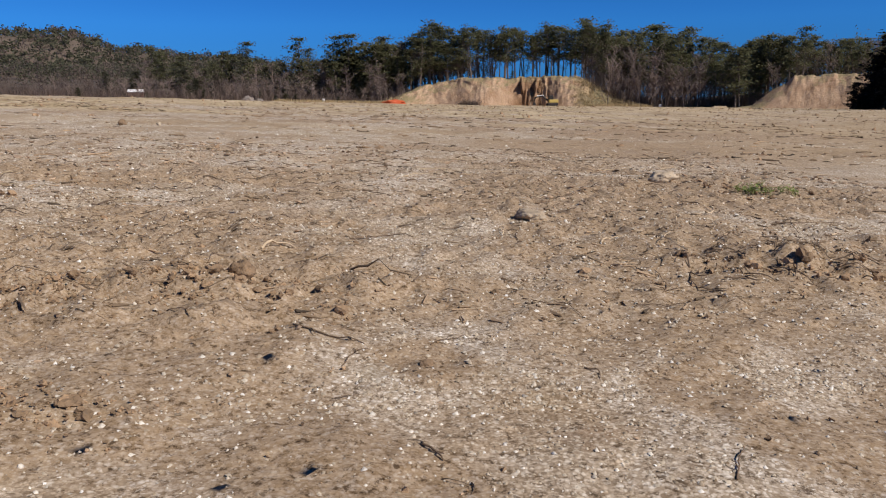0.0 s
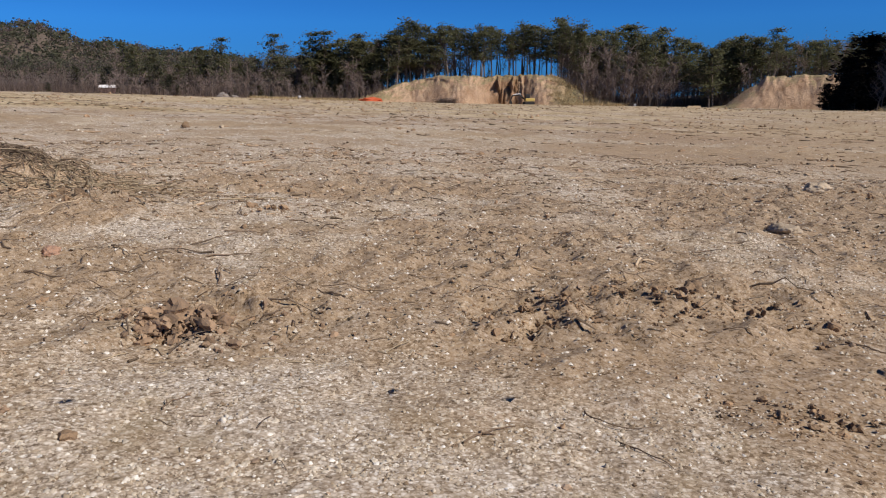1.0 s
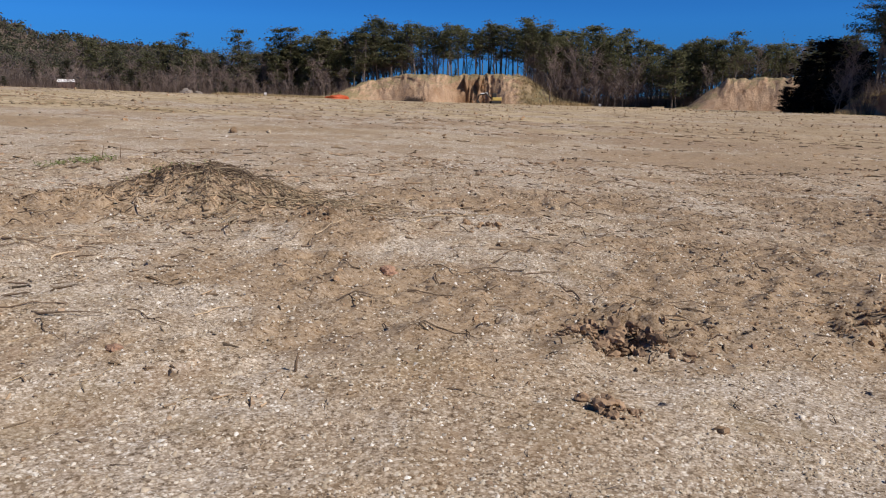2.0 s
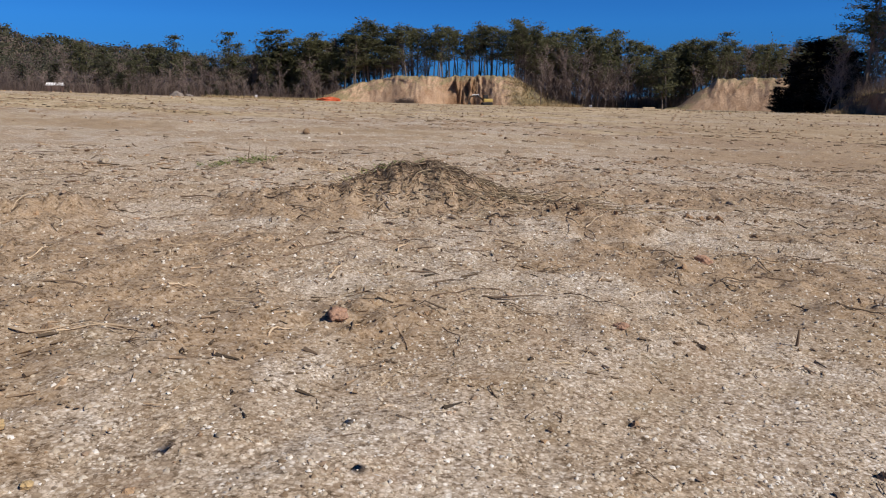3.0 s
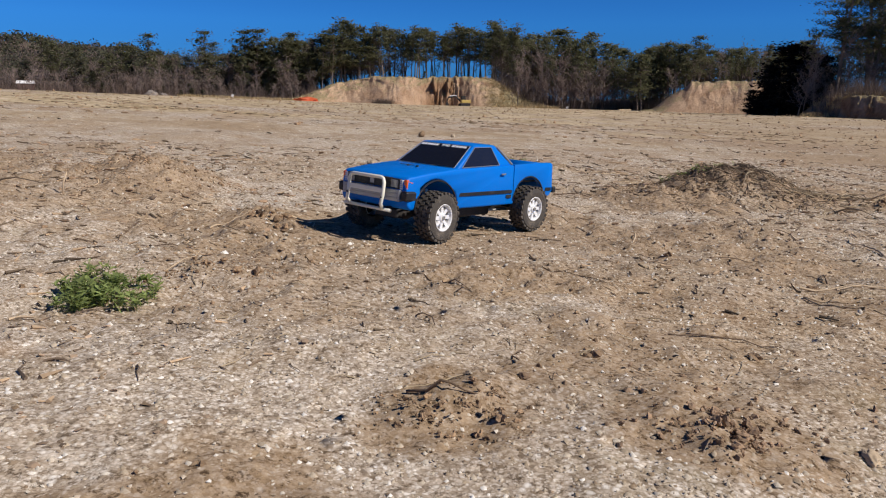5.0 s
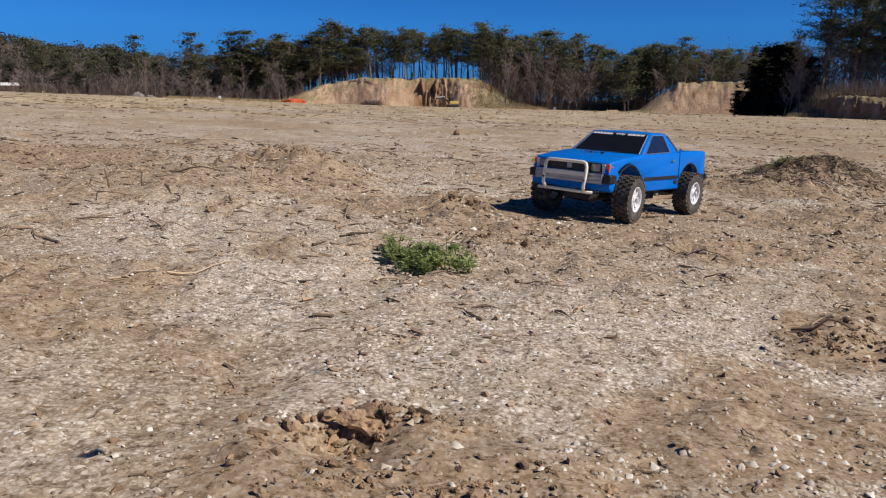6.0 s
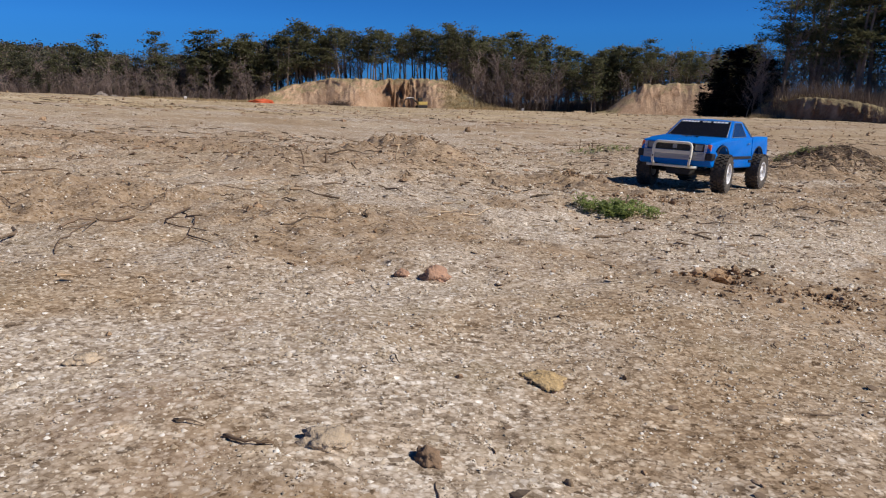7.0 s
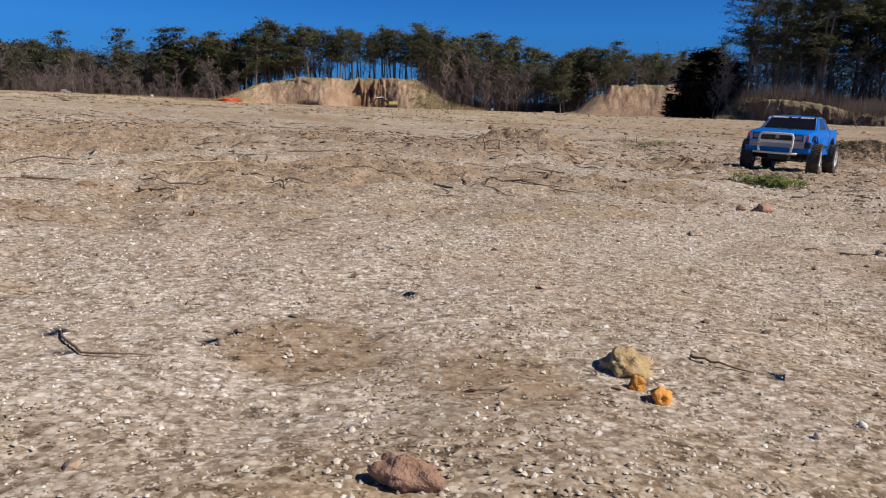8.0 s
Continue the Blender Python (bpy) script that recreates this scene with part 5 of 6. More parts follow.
def lathe(bm, profile, sides, axis_y=0.0):
    """Turns (radius, y) round the y axis."""
    rings = [[bm.verts.new((r * math.cos(a), y + axis_y, r * math.sin(a))) for a in (2 * math.pi * k / sides for k in range(sides))] for r, y in profile]
    for a, b in zip(rings, rings[1:]):
        for k in range(sides):
            bm.faces.new((a[k], a[(k + 1) % sides], b[(k + 1) % sides], b[k]))


def make_wheel(truck, x, y, steer):
    """A knobbly tyre on a white spoked rim; the outside faces away from the truck's middle."""
    out = 1 if y > 0 else -1
    hub = thing("wheel")
    hub.parent = truck
    hub.matrix_basis = pose(x, y, 0.0435, 0, 0, steer) @ Matrix.Diagonal((0.96, 0.80, 0.96, 1))
    bm = bmesh.new()
    lathe(bm, [(0.024, -0.019), (0.033, -0.0205), (0.039, -0.0195), (0.0415, -0.016), (0.0415, 0.016), (0.039, 0.0195), (0.033, 0.0205), (0.024, 0.019), (0.024, -0.019)], 40)
    for row, (yc, wide) in enumerate(((-0.0155, 0.008), (-0.0052, 0.0075), (0.0052, 0.0075), (0.0155, 0.008))):
        for k in range(26):
            a = 2 * math.pi * (k + 0.5 * (row % 2)) / 26
            m = Matrix.Rotation(-a, 4, "Y") @ Matrix.Translation((0.0425, yc, 0)) @ Matrix.Rotation(0.25 * (1 if row % 2 else -1), 4, "X")
            bmesh.ops.create_cube(bm, size=1, matrix=m @ Matrix.Diagonal((0.004, wide, 0.0062, 1)))
    part("tyre", bm, M_RUBBER, hub, "knobbly black rubber tyre, dusty")
    bm = bmesh.new()
    lathe(bm, [(0.0245, -0.018), (0.0245, 0.0185 * 1), (0.0232, 0.0195), (0.0218, 0.0185), (0.0205, 0.013), (0.0205, -0.018)] if out > 0 else
          [(0.0205, 0.018), (0.0205, -0.013), (0.0218, -0.0185), (0.0232, -0.0195), (0.0245, -0.0185), (0.0245, 0.018)], 32)
    for k in range(8):
        m = Matrix.Rotation(2 * math.pi * k / 8, 4, "Y") @ Matrix.Translation((0.0135, out * 0.0115, 0))
        bmesh.ops.create_cube(bm, size=1, matrix=m @ Matrix.Diagonal((0.015, 0.004, 0.0062, 1)))
    lathe(bm, [(0.0001, out * 0.0165), (0.0065, out * 0.0165), (0.0085, out * 0.0135), (0.0085, out * 0.008), (0.0001, out * 0.008)], 20)
    rim = part("rim", bm, M_RIM, hub, "white plastic rim with eight spokes")
    bm = bmesh.new()
    lathe(bm, [(0.0001, out * 0.004), (0.0204, out * 0.004), (0.0204, out * 0.002), (0.0001, out * 0.002)], 24)
    part("backing", bm, M_BLACK, hub)
    bm = bmesh.new()
    bmesh.ops.create_cone(bm, cap_ends=True, segments=6, radius1=0.0036, radius2=0.0032, depth=0.004, matrix=Matrix.Translation((0, out * 0.0175, 0)) @ Matrix.Rotation(radians(90), 4, "X"))
    part("axle_nut", bm, M_METAL, rim)
    return hub


def letter_mesh(text, size, mat, parent, name):
    cu = bpy.data.curves.new(name, "FONT")
    cu.body, cu.size, cu.extrude, cu.align_x = text, size, 0.0003, "CENTER"
    tmp = new(name, cu)
    me = bpy.data.meshes.new_from_object(tmp.evaluated_get(bpy.context.evaluated_depsgraph_get()))
    bpy.data.objects.remove(tmp)
    me.materials.append(mat)
    ob = new(name, me)
    ob.parent = parent
    return ob


def make_truck(m):
    truck = thing("model_truck", m)
    W, R, A = 0.0850, 0.1285, 0.052
    # lower body: nose, bonnet and doors in one shell, then bed sides, tailgate and floor
    bm = bmesh.new()
    front = [(0.1945, 0.064), (0.1955, 0.080), (0.1948, 0.1045), (0.190, 0.1095), (0.140, 0.1160), (0.0770, 0.1215), (-0.0825, 0.126), (-0.0825, 0.053), (R - A, 0.053)]
    front += arch(R, 0.053, A, 172, 8)[0:] + [(R + A + 0.002, 0.056), (0.1905, 0.057)]
    slab(bm, front, -W, W)
    for v in bm.verts:
        if v.co.z > 0.09:
            v.co.y *= 0.955
        if v.co.x > 0.189:
            v.co.y *= 0.97
    softened(bm, 0.0035, 2, 28)
    side = [(-0.0825, 0.126), (-0.150, 0.1285), (-0.2, 0.1285), (-0.2055, 0.1250), (-0.2045, 0.075), (-0.197, 0.066), (-R - A, 0.060)]
    side += arch(-R, 0.053, A, 172, 20) + [(-0.0825, 0.060)]
    for s in (-1, 1):
        b2 = bmesh.new()
        slab(b2, side, s * W, s * (W - 0.011))
        for v in b2.verts:
            if v.co.z > 0.11:
                v.co.y *= 0.955
        softened(b2, 0.0025, 2, 28)
        tmp = bpy.data.meshes.new("bed_side")
        b2.to_mesh(tmp)
        b2.free()
        bm.from_mesh(tmp)
        bpy.data.meshes.remove(tmp)
    box(bm, -0.2035, -0.1935, -W + 0.012, W - 0.012, 0.070, 0.1265)
    part("body", bm, M_BLUE, truck, "glossy blue moulded pickup body", True)
    bm = bmesh.new()
    box(bm, -0.1934, -0.0828, -W + 0.0115, W - 0.0115, 0.092, 0.096)
    part("bed_floor", bm, M_BLACK, truck, "black load bed floor")
    # cab
    y0, y1 = 0.0785, 0.0640
    b = [(0.0765, -y0, 0.1195), (0.0765, y0, 0.1195), (-0.0825, y0, 0.125), (-0.0825, -y0, 0.125)]
    t = [(0.0170, -y1, 0.1605), (0.0170, y1, 0.1605), (-0.0400, y1, 0.1612), (-0.0400, -y1, 0.1612)]
    bm = bmesh.new()
    vb, vt = [bm.verts.new(p) for p in b], [bm.verts.new(p) for p in t]
    bm.faces.new(vb[::-1])
    crown = [bm.verts.new((-0.013, 0, 0.1635))]
    for i in range(4):
        bm.faces.new((vb[i], vb[(i + 1) % 4], vt[(i + 1) % 4], vt[i]))
        bm.faces.new((vt[i], vt[(i + 1) % 4], crown[0]))
    softened(bm, 0.003, 2, 25)
    cab = part("cab", bm, M_BLUE, truck, "blue cab with swept rear pillars", True)

    def pane(corners, name, label, **edges):
        bm = bmesh.new()
        q = panel(bm, corners, **edges)
        g = part(name, bm, M_GLASSDARK, cab, label)
        bm = bmesh.new()
        ring = q + [q[0]]
        for a, c in zip(ring, ring[1:]):
            tube(bm, [a, c], [0.0007, 0.0007], 5)
        part("window_trim", bm, M_SILVER, g, "thin silver trim")
        return q

    wq = pane((b[0], b[1], t[1], t[0]), "windscreen", "dark smoked windscreen", left=0.05, right=0.05, low=0.05, high=0.07)
    pane((b[1], b[2], t[2], t[1]), "side_window", "dark smoked side window", left=0.07, right=0.26, low=0.06, high=0.10)
    pane((b[3], b[0], t[0], t[3]), "side_window", "dark smoked side window", left=0.26, right=0.07, low=0.06, high=0.10)
    pane((b[2], b[3], t[3], t[2]), "rear_window", "dark smoked rear window", left=0.14, right=0.14, low=0.12, high=0.16)
    for s in (-1, 1):
        bm = bmesh.new()
        tube(bm, [(-0.077, s * 0.0785, 0.127), (-0.0435, s * 0.0665, 0.1575)], [0.0022, 0.0018], 6)
        part("pillar_trim", bm, M_SILVER, cab, "silver rear pillar strip")
    # decal along the top of the windscreen: plain bars, and the drive mark in letters
    u = (wq[1] - wq[0]).normalized()
    up = ((wq[3] + wq[2]) / 2 - (wq[0] + wq[1]) / 2).normalized()
    out = u.cross(up).normalized()
    mid = (wq[2] + wq[3]) / 2 - up * 0.0075 + out * 0.0004
    basis = Matrix((u, up, out)).transposed().to_4x4()
    spots = [(-0.0535 + 0.0072 * i, 0.0060) for i in range(6)] + [(0.0225 + 0.0090 * i, 0.0075) for i in range(4)]
    for sx, wide in spots:
        bm = bmesh.new()
        box(bm, -wide / 2, wide / 2, 0, 0.0052, 0, 0.0004)
        ob = part("decal_bar", bm, M_LETTER, cab, "white decal bar")
        ob.matrix_basis = Matrix.Translation(mid + u * sx) @ basis
    ob = letter_mesh("4WD", 0.0088, M_LETTER, cab, "decal_letters")
    ob.matrix_basis = Matrix.Translation(mid + u * 0.003) @ basis
    ob["label"] = "white drive-mark letters"
    for s in (-0.035, 0.030):
        bm = bmesh.new()
        p0 = (wq[0] + wq[1]) / 2 + u * s + out * 0.0016
        tube(bm, [p0, p0 + u * 0.016 + up * 0.0012, p0 + u * 0.036 + up * 0.0022], [0.0009, 0.0007, 0.0005], 5)
        part("wiper", bm, M_BLACK, cab)
    # black side stripe, handles, sill line
    for s in (-1, 1):
        for x0, x1 in ((-0.0735, 0.073), (-0.2, -0.1815)):
            bm = bmesh.new()
            box(bm, x0, x1, s * W - 0.001, s * W + 0.0009, 0.0745, 0.0805)
            part("side_stripe", bm, M_BLACK, truck, "black rubbing strip")
        bm = bmesh.new()
        box(bm, -0.052, -0.040, s * 0.0850 - 0.001, s * 0.0850 + 0.0018, 0.1085, 0.1115)
        part("door_handle", softened(bm, 0.0006, 1), M_SILVER, truck, "silver door handle")
        bm = bmesh.new()
        box(bm, -0.072, -0.058, s * W - 0.001, s * W + 0.0012, 0.0655, 0.0715)
        part("side_badge", bm, M_BLACK, truck, "small black badge")
        bm = bmesh.new()
        ring = arch(R, 0.053, A - 0.001, 4, 176, 14)
        tube(bm, [(x, s * (W - 0.001), z) for x, z in ring], [0.0016] * 15, 5)
        part("arch_trim", bm, M_BLACK, truck, "black wheel arch edge")
        bm = bmesh.new()
        ring = arch(-R, 0.053, A - 0.001, 8, 172, 14)
        tube(bm, [(x, s * (W - 0.001), z) for x, z in ring], [0.0016] * 15, 5)
        part("arch_trim", bm, M_BLACK, truck, "black wheel arch edge")
    # front
    nose = 0.1955
    bm = bmesh.new()
    box(bm, nose - 0.006, nose + 0.0012, -0.0445, 0.0445, 0.0895, 0.1065)
    grille = part("grille", bm, M_BLACK, truck, "black slatted grille")
    for k in range(4):
        bm = bmesh.new()
        box(bm, nose + 0.0012, nose + 0.0022, -0.0435, 0.0435, 0.0915 + 0.0038 * k, 0.0927 + 0.0038 * k)
        part("slat", bm, M_BLACK, grille)
    bm = bmesh.new()
    box(bm, nose + 0.0022, nose + 0.0034, -0.005, 0.005, 0.0935, 0.1025)
    part("badge", softened(bm, 0.0008, 1), M_SILVER, grille, "small silver badge")
    for s in (-1, 1):
        bm = bmesh.new()
        box(bm, nose - 0.006, nose + 0.002, min(s * 0.0455, s * 0.0645), max(s * 0.0455, s * 0.0645), 0.0895, 0.1060)
        lamp = part("headlight", softened(bm, 0.001, 2), M_BLACK, truck, "rectangular headlight")
        bm = bmesh.new()
        box(bm, nose + 0.0015, nose + 0.0032, min(s * 0.0455, s * 0.0622), max(s * 0.0455, s * 0.0622), 0.0915, 0.1042)
        part("lens", softened(bm, 0.0012, 2), M_CLEAR, lamp, "clear headlight lens")
        bm = bmesh.new()
        for k in range(5):
            z = 0.0898 + 0.0032 * k
            box(bm, nose - 0.008, nose + 0.0012, min(s * 0.0655, s * 0.0715), max(s * 0.0655, s * 0.0715), z, z + 0.0023)
        part("side_lamp", bm, M_LENSWHITE, truck, "ribbed white side lamp")
        bm = bmesh.new()
        box(bm, nose - 0.016, nose - 0.0005, min(s * 0.0715, s * 0.0795), max(s * 0.0715, s * 0.0795), 0.0895, 0.1060)
        part("turn_signal", softened(bm, 0.002, 2), M_AMBER, truck, "amber corner turn signal")
        bm = bmesh.new()
        box(bm, nose - 0.024, nose + 0.0045, min(s * 0.0700, s * 0.0855), max(s * 0.0700, s * 0.0855), 0.0715, 0.0875)
        part("bumper_end", softened(bm, 0.003, 2), M_BLACK, truck, "black bumper corner")
    bm = bmesh.new()
    box(bm, nose - 0.006, nose + 0.007, -0.0700, 0.0700, 0.0700, 0.0885)
    for k in (0.0745, 0.0815):
        box(bm, nose + 0.0065, nose + 0.0078, -0.0698, 0.0698, k, k + 0.0022)
    part("front_bumper", softened(bm, 0.0008, 1), M_SILVER, truck, "silver ribbed front bumper")
    # bull bar
    bar = thing("bull_bar")
    bar.parent = truck
    tagged(bar, "cream plastic bull bar")
    xb, r = nose + 0.016, 0.0030
    hoop = [(xb - 0.002, -0.040, 0.056), (xb + 0.004, -0.042, 0.064), (xb + 0.001, -0.043, 0.078), (xb - 0.001, -0.043, 0.098), (xb - 0.002, -0.040, 0.1045), (xb - 0.002, -0.035, 0.1065),
            (xb - 0.002, 0.035, 0.1065), (xb - 0.002, 0.040, 0.1045), (xb - 0.001, 0.043, 0.098), (xb + 0.001, 0.043, 0.078), (xb + 0.004, 0.042, 0.064), (xb - 0.002, 0.040, 0.056)]
    bm = bmesh.new()
    tube(bm, hoop, [r] * len(hoop), 10)
    part("hoop", bm, M_CREAM, bar, "", True)
    bm = bmesh.new()
    box(bm, xb - 0.0015, xb + 0.0015, -0.0425, 0.0425, 0.0815, 0.0895)
    part("cross_plate", softened(bm, 0.001, 2), M_CREAM, bar)
    bm = bmesh.new()
    tube(bm, [(xb - 0.004, -0.057, 0.0545), (xb - 0.004, 0.057, 0.0545)], [0.0030, 0.0030], 10)
    part("skid_bar", bm, M_CREAM, bar, "", True)
    for s in (-1, 1):
        bm = bmesh.new()
        bmesh.ops.create_uvsphere(bm, u_segments=8, v_segments=6, radius=0.0022, matrix=Matrix.Translation((xb + 0.0035, s * 0.0425, 0.0745)))
        part("bolt", bm, M_BLACK, bar)
        bm = bmesh.new()
        box(bm, nose - 0.03, xb - 0.004, s * 0.04 - 0.002, s * 0.04 + 0.002, 0.055, 0.059)
        part("bracket", bm, M_BLACK, bar)
    # body-post pins on the bonnet and in the bed
    for x, y, z in ((0.105, 0.012, 0.1190), (0.105, -0.012, 0.1190)):
        bm = bmesh.new()
        tube(bm, [(x, y, z - 0.004), (x, y, z + 0.003)], [0.0022, 0.0020], 8)
        tube(bm, [(x - 0.007, y * 0.2, z + 0.0015), (x + 0.001, y, z + 0.002), (x + 0.009, y * 1.8, z + 0.003)], [0.0007] * 3, 5)
        part("body_pin", bm, M_BLACK, truck, "black body pin")
    # rear
    for s in (-1, 1):
        bm = bmesh.new()
        box(bm, -0.2072, -0.2025, min(s * 0.062, s * 0.082), max(s * 0.062, s * 0.082), 0.088, 0.110)
        part("tail_light", softened(bm, 0.001, 2), M_RED, truck, "red tail light")
    bm = bmesh.new()
    box(bm, -0.2155, -0.2035, -0.088, 0.088, 0.070, 0.0815)
    part("rear_bumper", softened(bm, 0.0025, 2), M_BLACK, truck, "black rear bumper")
    # underside
    bm = bmesh.new()
    box(bm, -0.16, 0.165, -0.028, 0.028, 0.034, 0.050)
    box(bm, -0.06, 0.05, -0.045, 0.045, 0.030, 0.050)
    part("chassis", softened(bm, 0.002, 1), M_BLACK, truck, "black chassis tray")
    for x in (R, -R):
        bm = bmesh.new()
        tube(bm, [(x, -0.085, 0.044), (x, 0.085, 0.044)], [0.006, 0.006], 8)
        tube(bm, [(x, -0.016, 0.044), (x, 0.016, 0.044)], [0.016, 0.016], 10)
        part("axle", bm, M_BLACK, truck)
        for s in (-1, 1):
            bm = bmesh.new()
            tube(bm, [(x - 0.006, s * 0.05, 0.042), (x - 0.012, s * 0.045, 0.085)], [0.0055, 0.0055], 8)
            part("damper", bm, M_METAL, truck, "metal damper")
            bm = bmesh.new()
            tube(bm, [(x, s * 0.055, 0.038), (x * 0.35, s * 0.03, 0.036)], [0.0022, 0.0022], 6)
            part("suspension_arm", bm, M_METAL, truck, "grey metal suspension arm")
    for x, steer in ((R, 6), (-R, 0)):
        for y in (0.087, -0.087):
            make_wheel(truck, x, y, steer)
    return tagged(truck, "blue radio-controlled model pickup truck with white rims, dusty", "model truck")


CAR_X, CAR_Y, CAR_TURN, CAR_SIZE = -2.865, 2.458, 219.3, 1.32


def rest_on_land(x, y, turn):
    """A pose on the plane that the ground makes under the four wheels."""
    a = radians(turn)
    h, s = Vector((math.cos(a), math.sin(a))), Vector((-math.sin(a), math.cos(a)))
    u, v = [q.ravel() * CAR_SIZE for q in np.meshgrid(np.linspace(-0.2, 0.2, 41), np.linspace(-0.13, 0.13, 27))]
    z = land(x + h.x * u + s.x * v, y + h.y * u + s.y * v)[0]
    c, along, across = np.linalg.lstsq(np.stack([np.ones_like(u), u, v], -1), z, rcond=None)[0]
    ex = Vector((h.x, h.y, along)).normalized()
    ez = ex.cross(Vector((s.x, s.y, across))).normalized()
    m = Matrix((ex, ez.cross(ex), ez)).transposed().to_4x4()
    m.translation = (x, y, c + 0.001)
    return m @ Matrix.Scale(CAR_SIZE, 4)


truck = make_truck(rest_on_land(CAR_X, CAR_Y, CAR_TURN))

# ---- things along the far edge of the field ----
M_YELLOW = plain("yellow_machine_paint", (0.60, 0.43, 0.12), 0.5, 0, 0.15, 2, 0.1, 0.01)
M_STEEL = plain("dark_machine_steel", (0.035, 0.032, 0.03), 0.6, 0.4, 0.2, 2, 0.2, 0.01)
M_TARP = plain("orange_tarpaulin", (0.55, 0.10, 0.03), 0.6, 0, 0.2, 1.5, 0.4, 0.05)
M_ROOF = plain("pale_sheet_roof", (0.78, 0.76, 0.76), 0.5, 0, 0.1, 1, 0.1, 0.02)
M_SHED = plain("pinkish_shed_wall", (0.22, 0.13, 0.11), 0.8, 0, 0.15, 1, 0.2, 0.02)
M_GREYROCK = plain("grey_boulder", (0.26, 0.22, 0.19), 0.9, 0, 0.2, 1.2, 0.6, 0.1)


def excavator(az, dist, turn):
    x, y, z = polar(az, dist)
    top = thing("excavator", pose(x, y, stand(x, y), 0, 0, turn))
    for s in (-1, 1):
        bm = bmesh.new()
        slab(bm, [(-1.2, 0.15), (-1.05, 0.0), (1.05, 0.0), (1.2, 0.15), (1.2, 0.45), (1.05, 0.6), (-1.05, 0.6), (-1.2, 0.45)], s * 0.95 - 0.22, s * 0.95 + 0.22)
        part("track", softened(bm, 0.05, 1), M_STEEL, top, "black crawler track")
    bm = bmesh.new()
    box(bm, -1.3, 0.9, -0.85, 0.85, 0.7, 1.45)
    part("engine_housing", softened(bm, 0.1, 2), M_YELLOW, top, "yellow engine housing")
    bm = bmesh.new()
    box(bm, -0.1, 0.95, 0.05, 0.88, 1.46, 2.4)
    part("driver_cab", softened(bm, 0.08, 2), M_STEEL, top, "dark glazed driver cab")
    bm = bmesh.new()
    tube(bm, [(0.8, -0.3, 1.1), (2.2, -0.3, 2.3), (3.9, -0.3, 2.0)], [0.22, 0.2, 0.16], 6)
    part("boom", bm, M_STEEL, top, "dark boom")
    bm = bmesh.new()
    tube(bm, [(1.9, -0.3, 2.4), (3.6, -0.3, 2.32)], [0.13, 0.11], 6)
    part("ram", bm, M_ROOF, top, "pale hydraulic ram")
    bm = bmesh.new()
    tube(bm, [(3.9, -0.3, 2.0), (4.3, -0.3, 0.8)], [0.15, 0.12], 6)
    part("dipper_arm", bm, M_STEEL, top)
    bm = bmesh.new()
    slab(bm, [(3.9, 0.1), (4.5, 0.15), (4.5, 0.75), (4.2, 0.9), (3.9, 0.5)], -0.65, 0.05)
    part("bucket", bm, M_STEEL, top, "dark steel bucket")
    return tagged(top, "small dark and yellow excavator below the earth bank", "excavator")


excavator(9.0, 177, 186)


def lump(name, x, y, sx, sy, sz, mat, label, category, seed, rough=0.25):
    bm = bmesh.new()
    bmesh.ops.create_icosphere(bm, subdivisions=3, radius=1.0)
    for v in bm.verts:
        d = v.co.normalized()
        k = 1 + rough * noise.noise(d * 1.6 + Vector((seed, 0, 0))) + rough * 0.6 * noise.noise(d * 4 + Vector((0, seed, 0)))
        v.co = Vector((d.x * sx, d.y * sy, max(d.z, -0.3) * sz)) * k
    ob = part(name, bm, mat)
    ob.location = (x, y, stand(x, y) + 0.1 * sz)
    return tagged(ob, label, category)


x, y, z = polar(-3.15, 176)
lump("tarpaulin", x, y, 2.9, 1.0, 0.75, M_TARP, "crumpled orange tarpaulin over a low pile", "tarpaulin", 3, 0.5)
for az, d, s, h, k in ((-14.1, 182, 1.3, 0.9, 4), (-13.3, 182.5, 0.9, 0.5, 5), (-9.3, 182, 0.8, 0.35, 7), (-6.5, 182, 1.0, 0.35, 8)):
    x, y, z = polar(az, d)
    lump("boulder", x, y, s, s * 0.7, h, M_GREYROCK, "grey boulder at the foot of the trees", "boulder", k, 0.4)


def shed(az, dist, turn):
    x, y, z = polar(az, dist)
    top = thing("shed", pose(x, y, stand(x, y) - 0.2, 0, 0, turn) @ Matrix.Scale(0.75, 4))
    bm = bmesh.new()
    box(bm, -2.2, 2.2, -1.5, 1.5, 0, 1.9)
    part("wall", bm, M_SHED, top, "pinkish wall")
    bm = bmesh.new()
    for s in (-1, 1):
        slab(bm, [(-2.5, 1.85), (2.5, 1.85), (2.3, 2.75), (-2.3, 2.75)], s * 1.75, s * 1.6)
    for v in bm.verts:
        if v.co.z > 2.5:
            v.co.y *= 0.03
    part("roof", bm, M_ROOF, top, "white sheet roof")
    return tagged(top, "small shed with a white roof among trees", "shed")


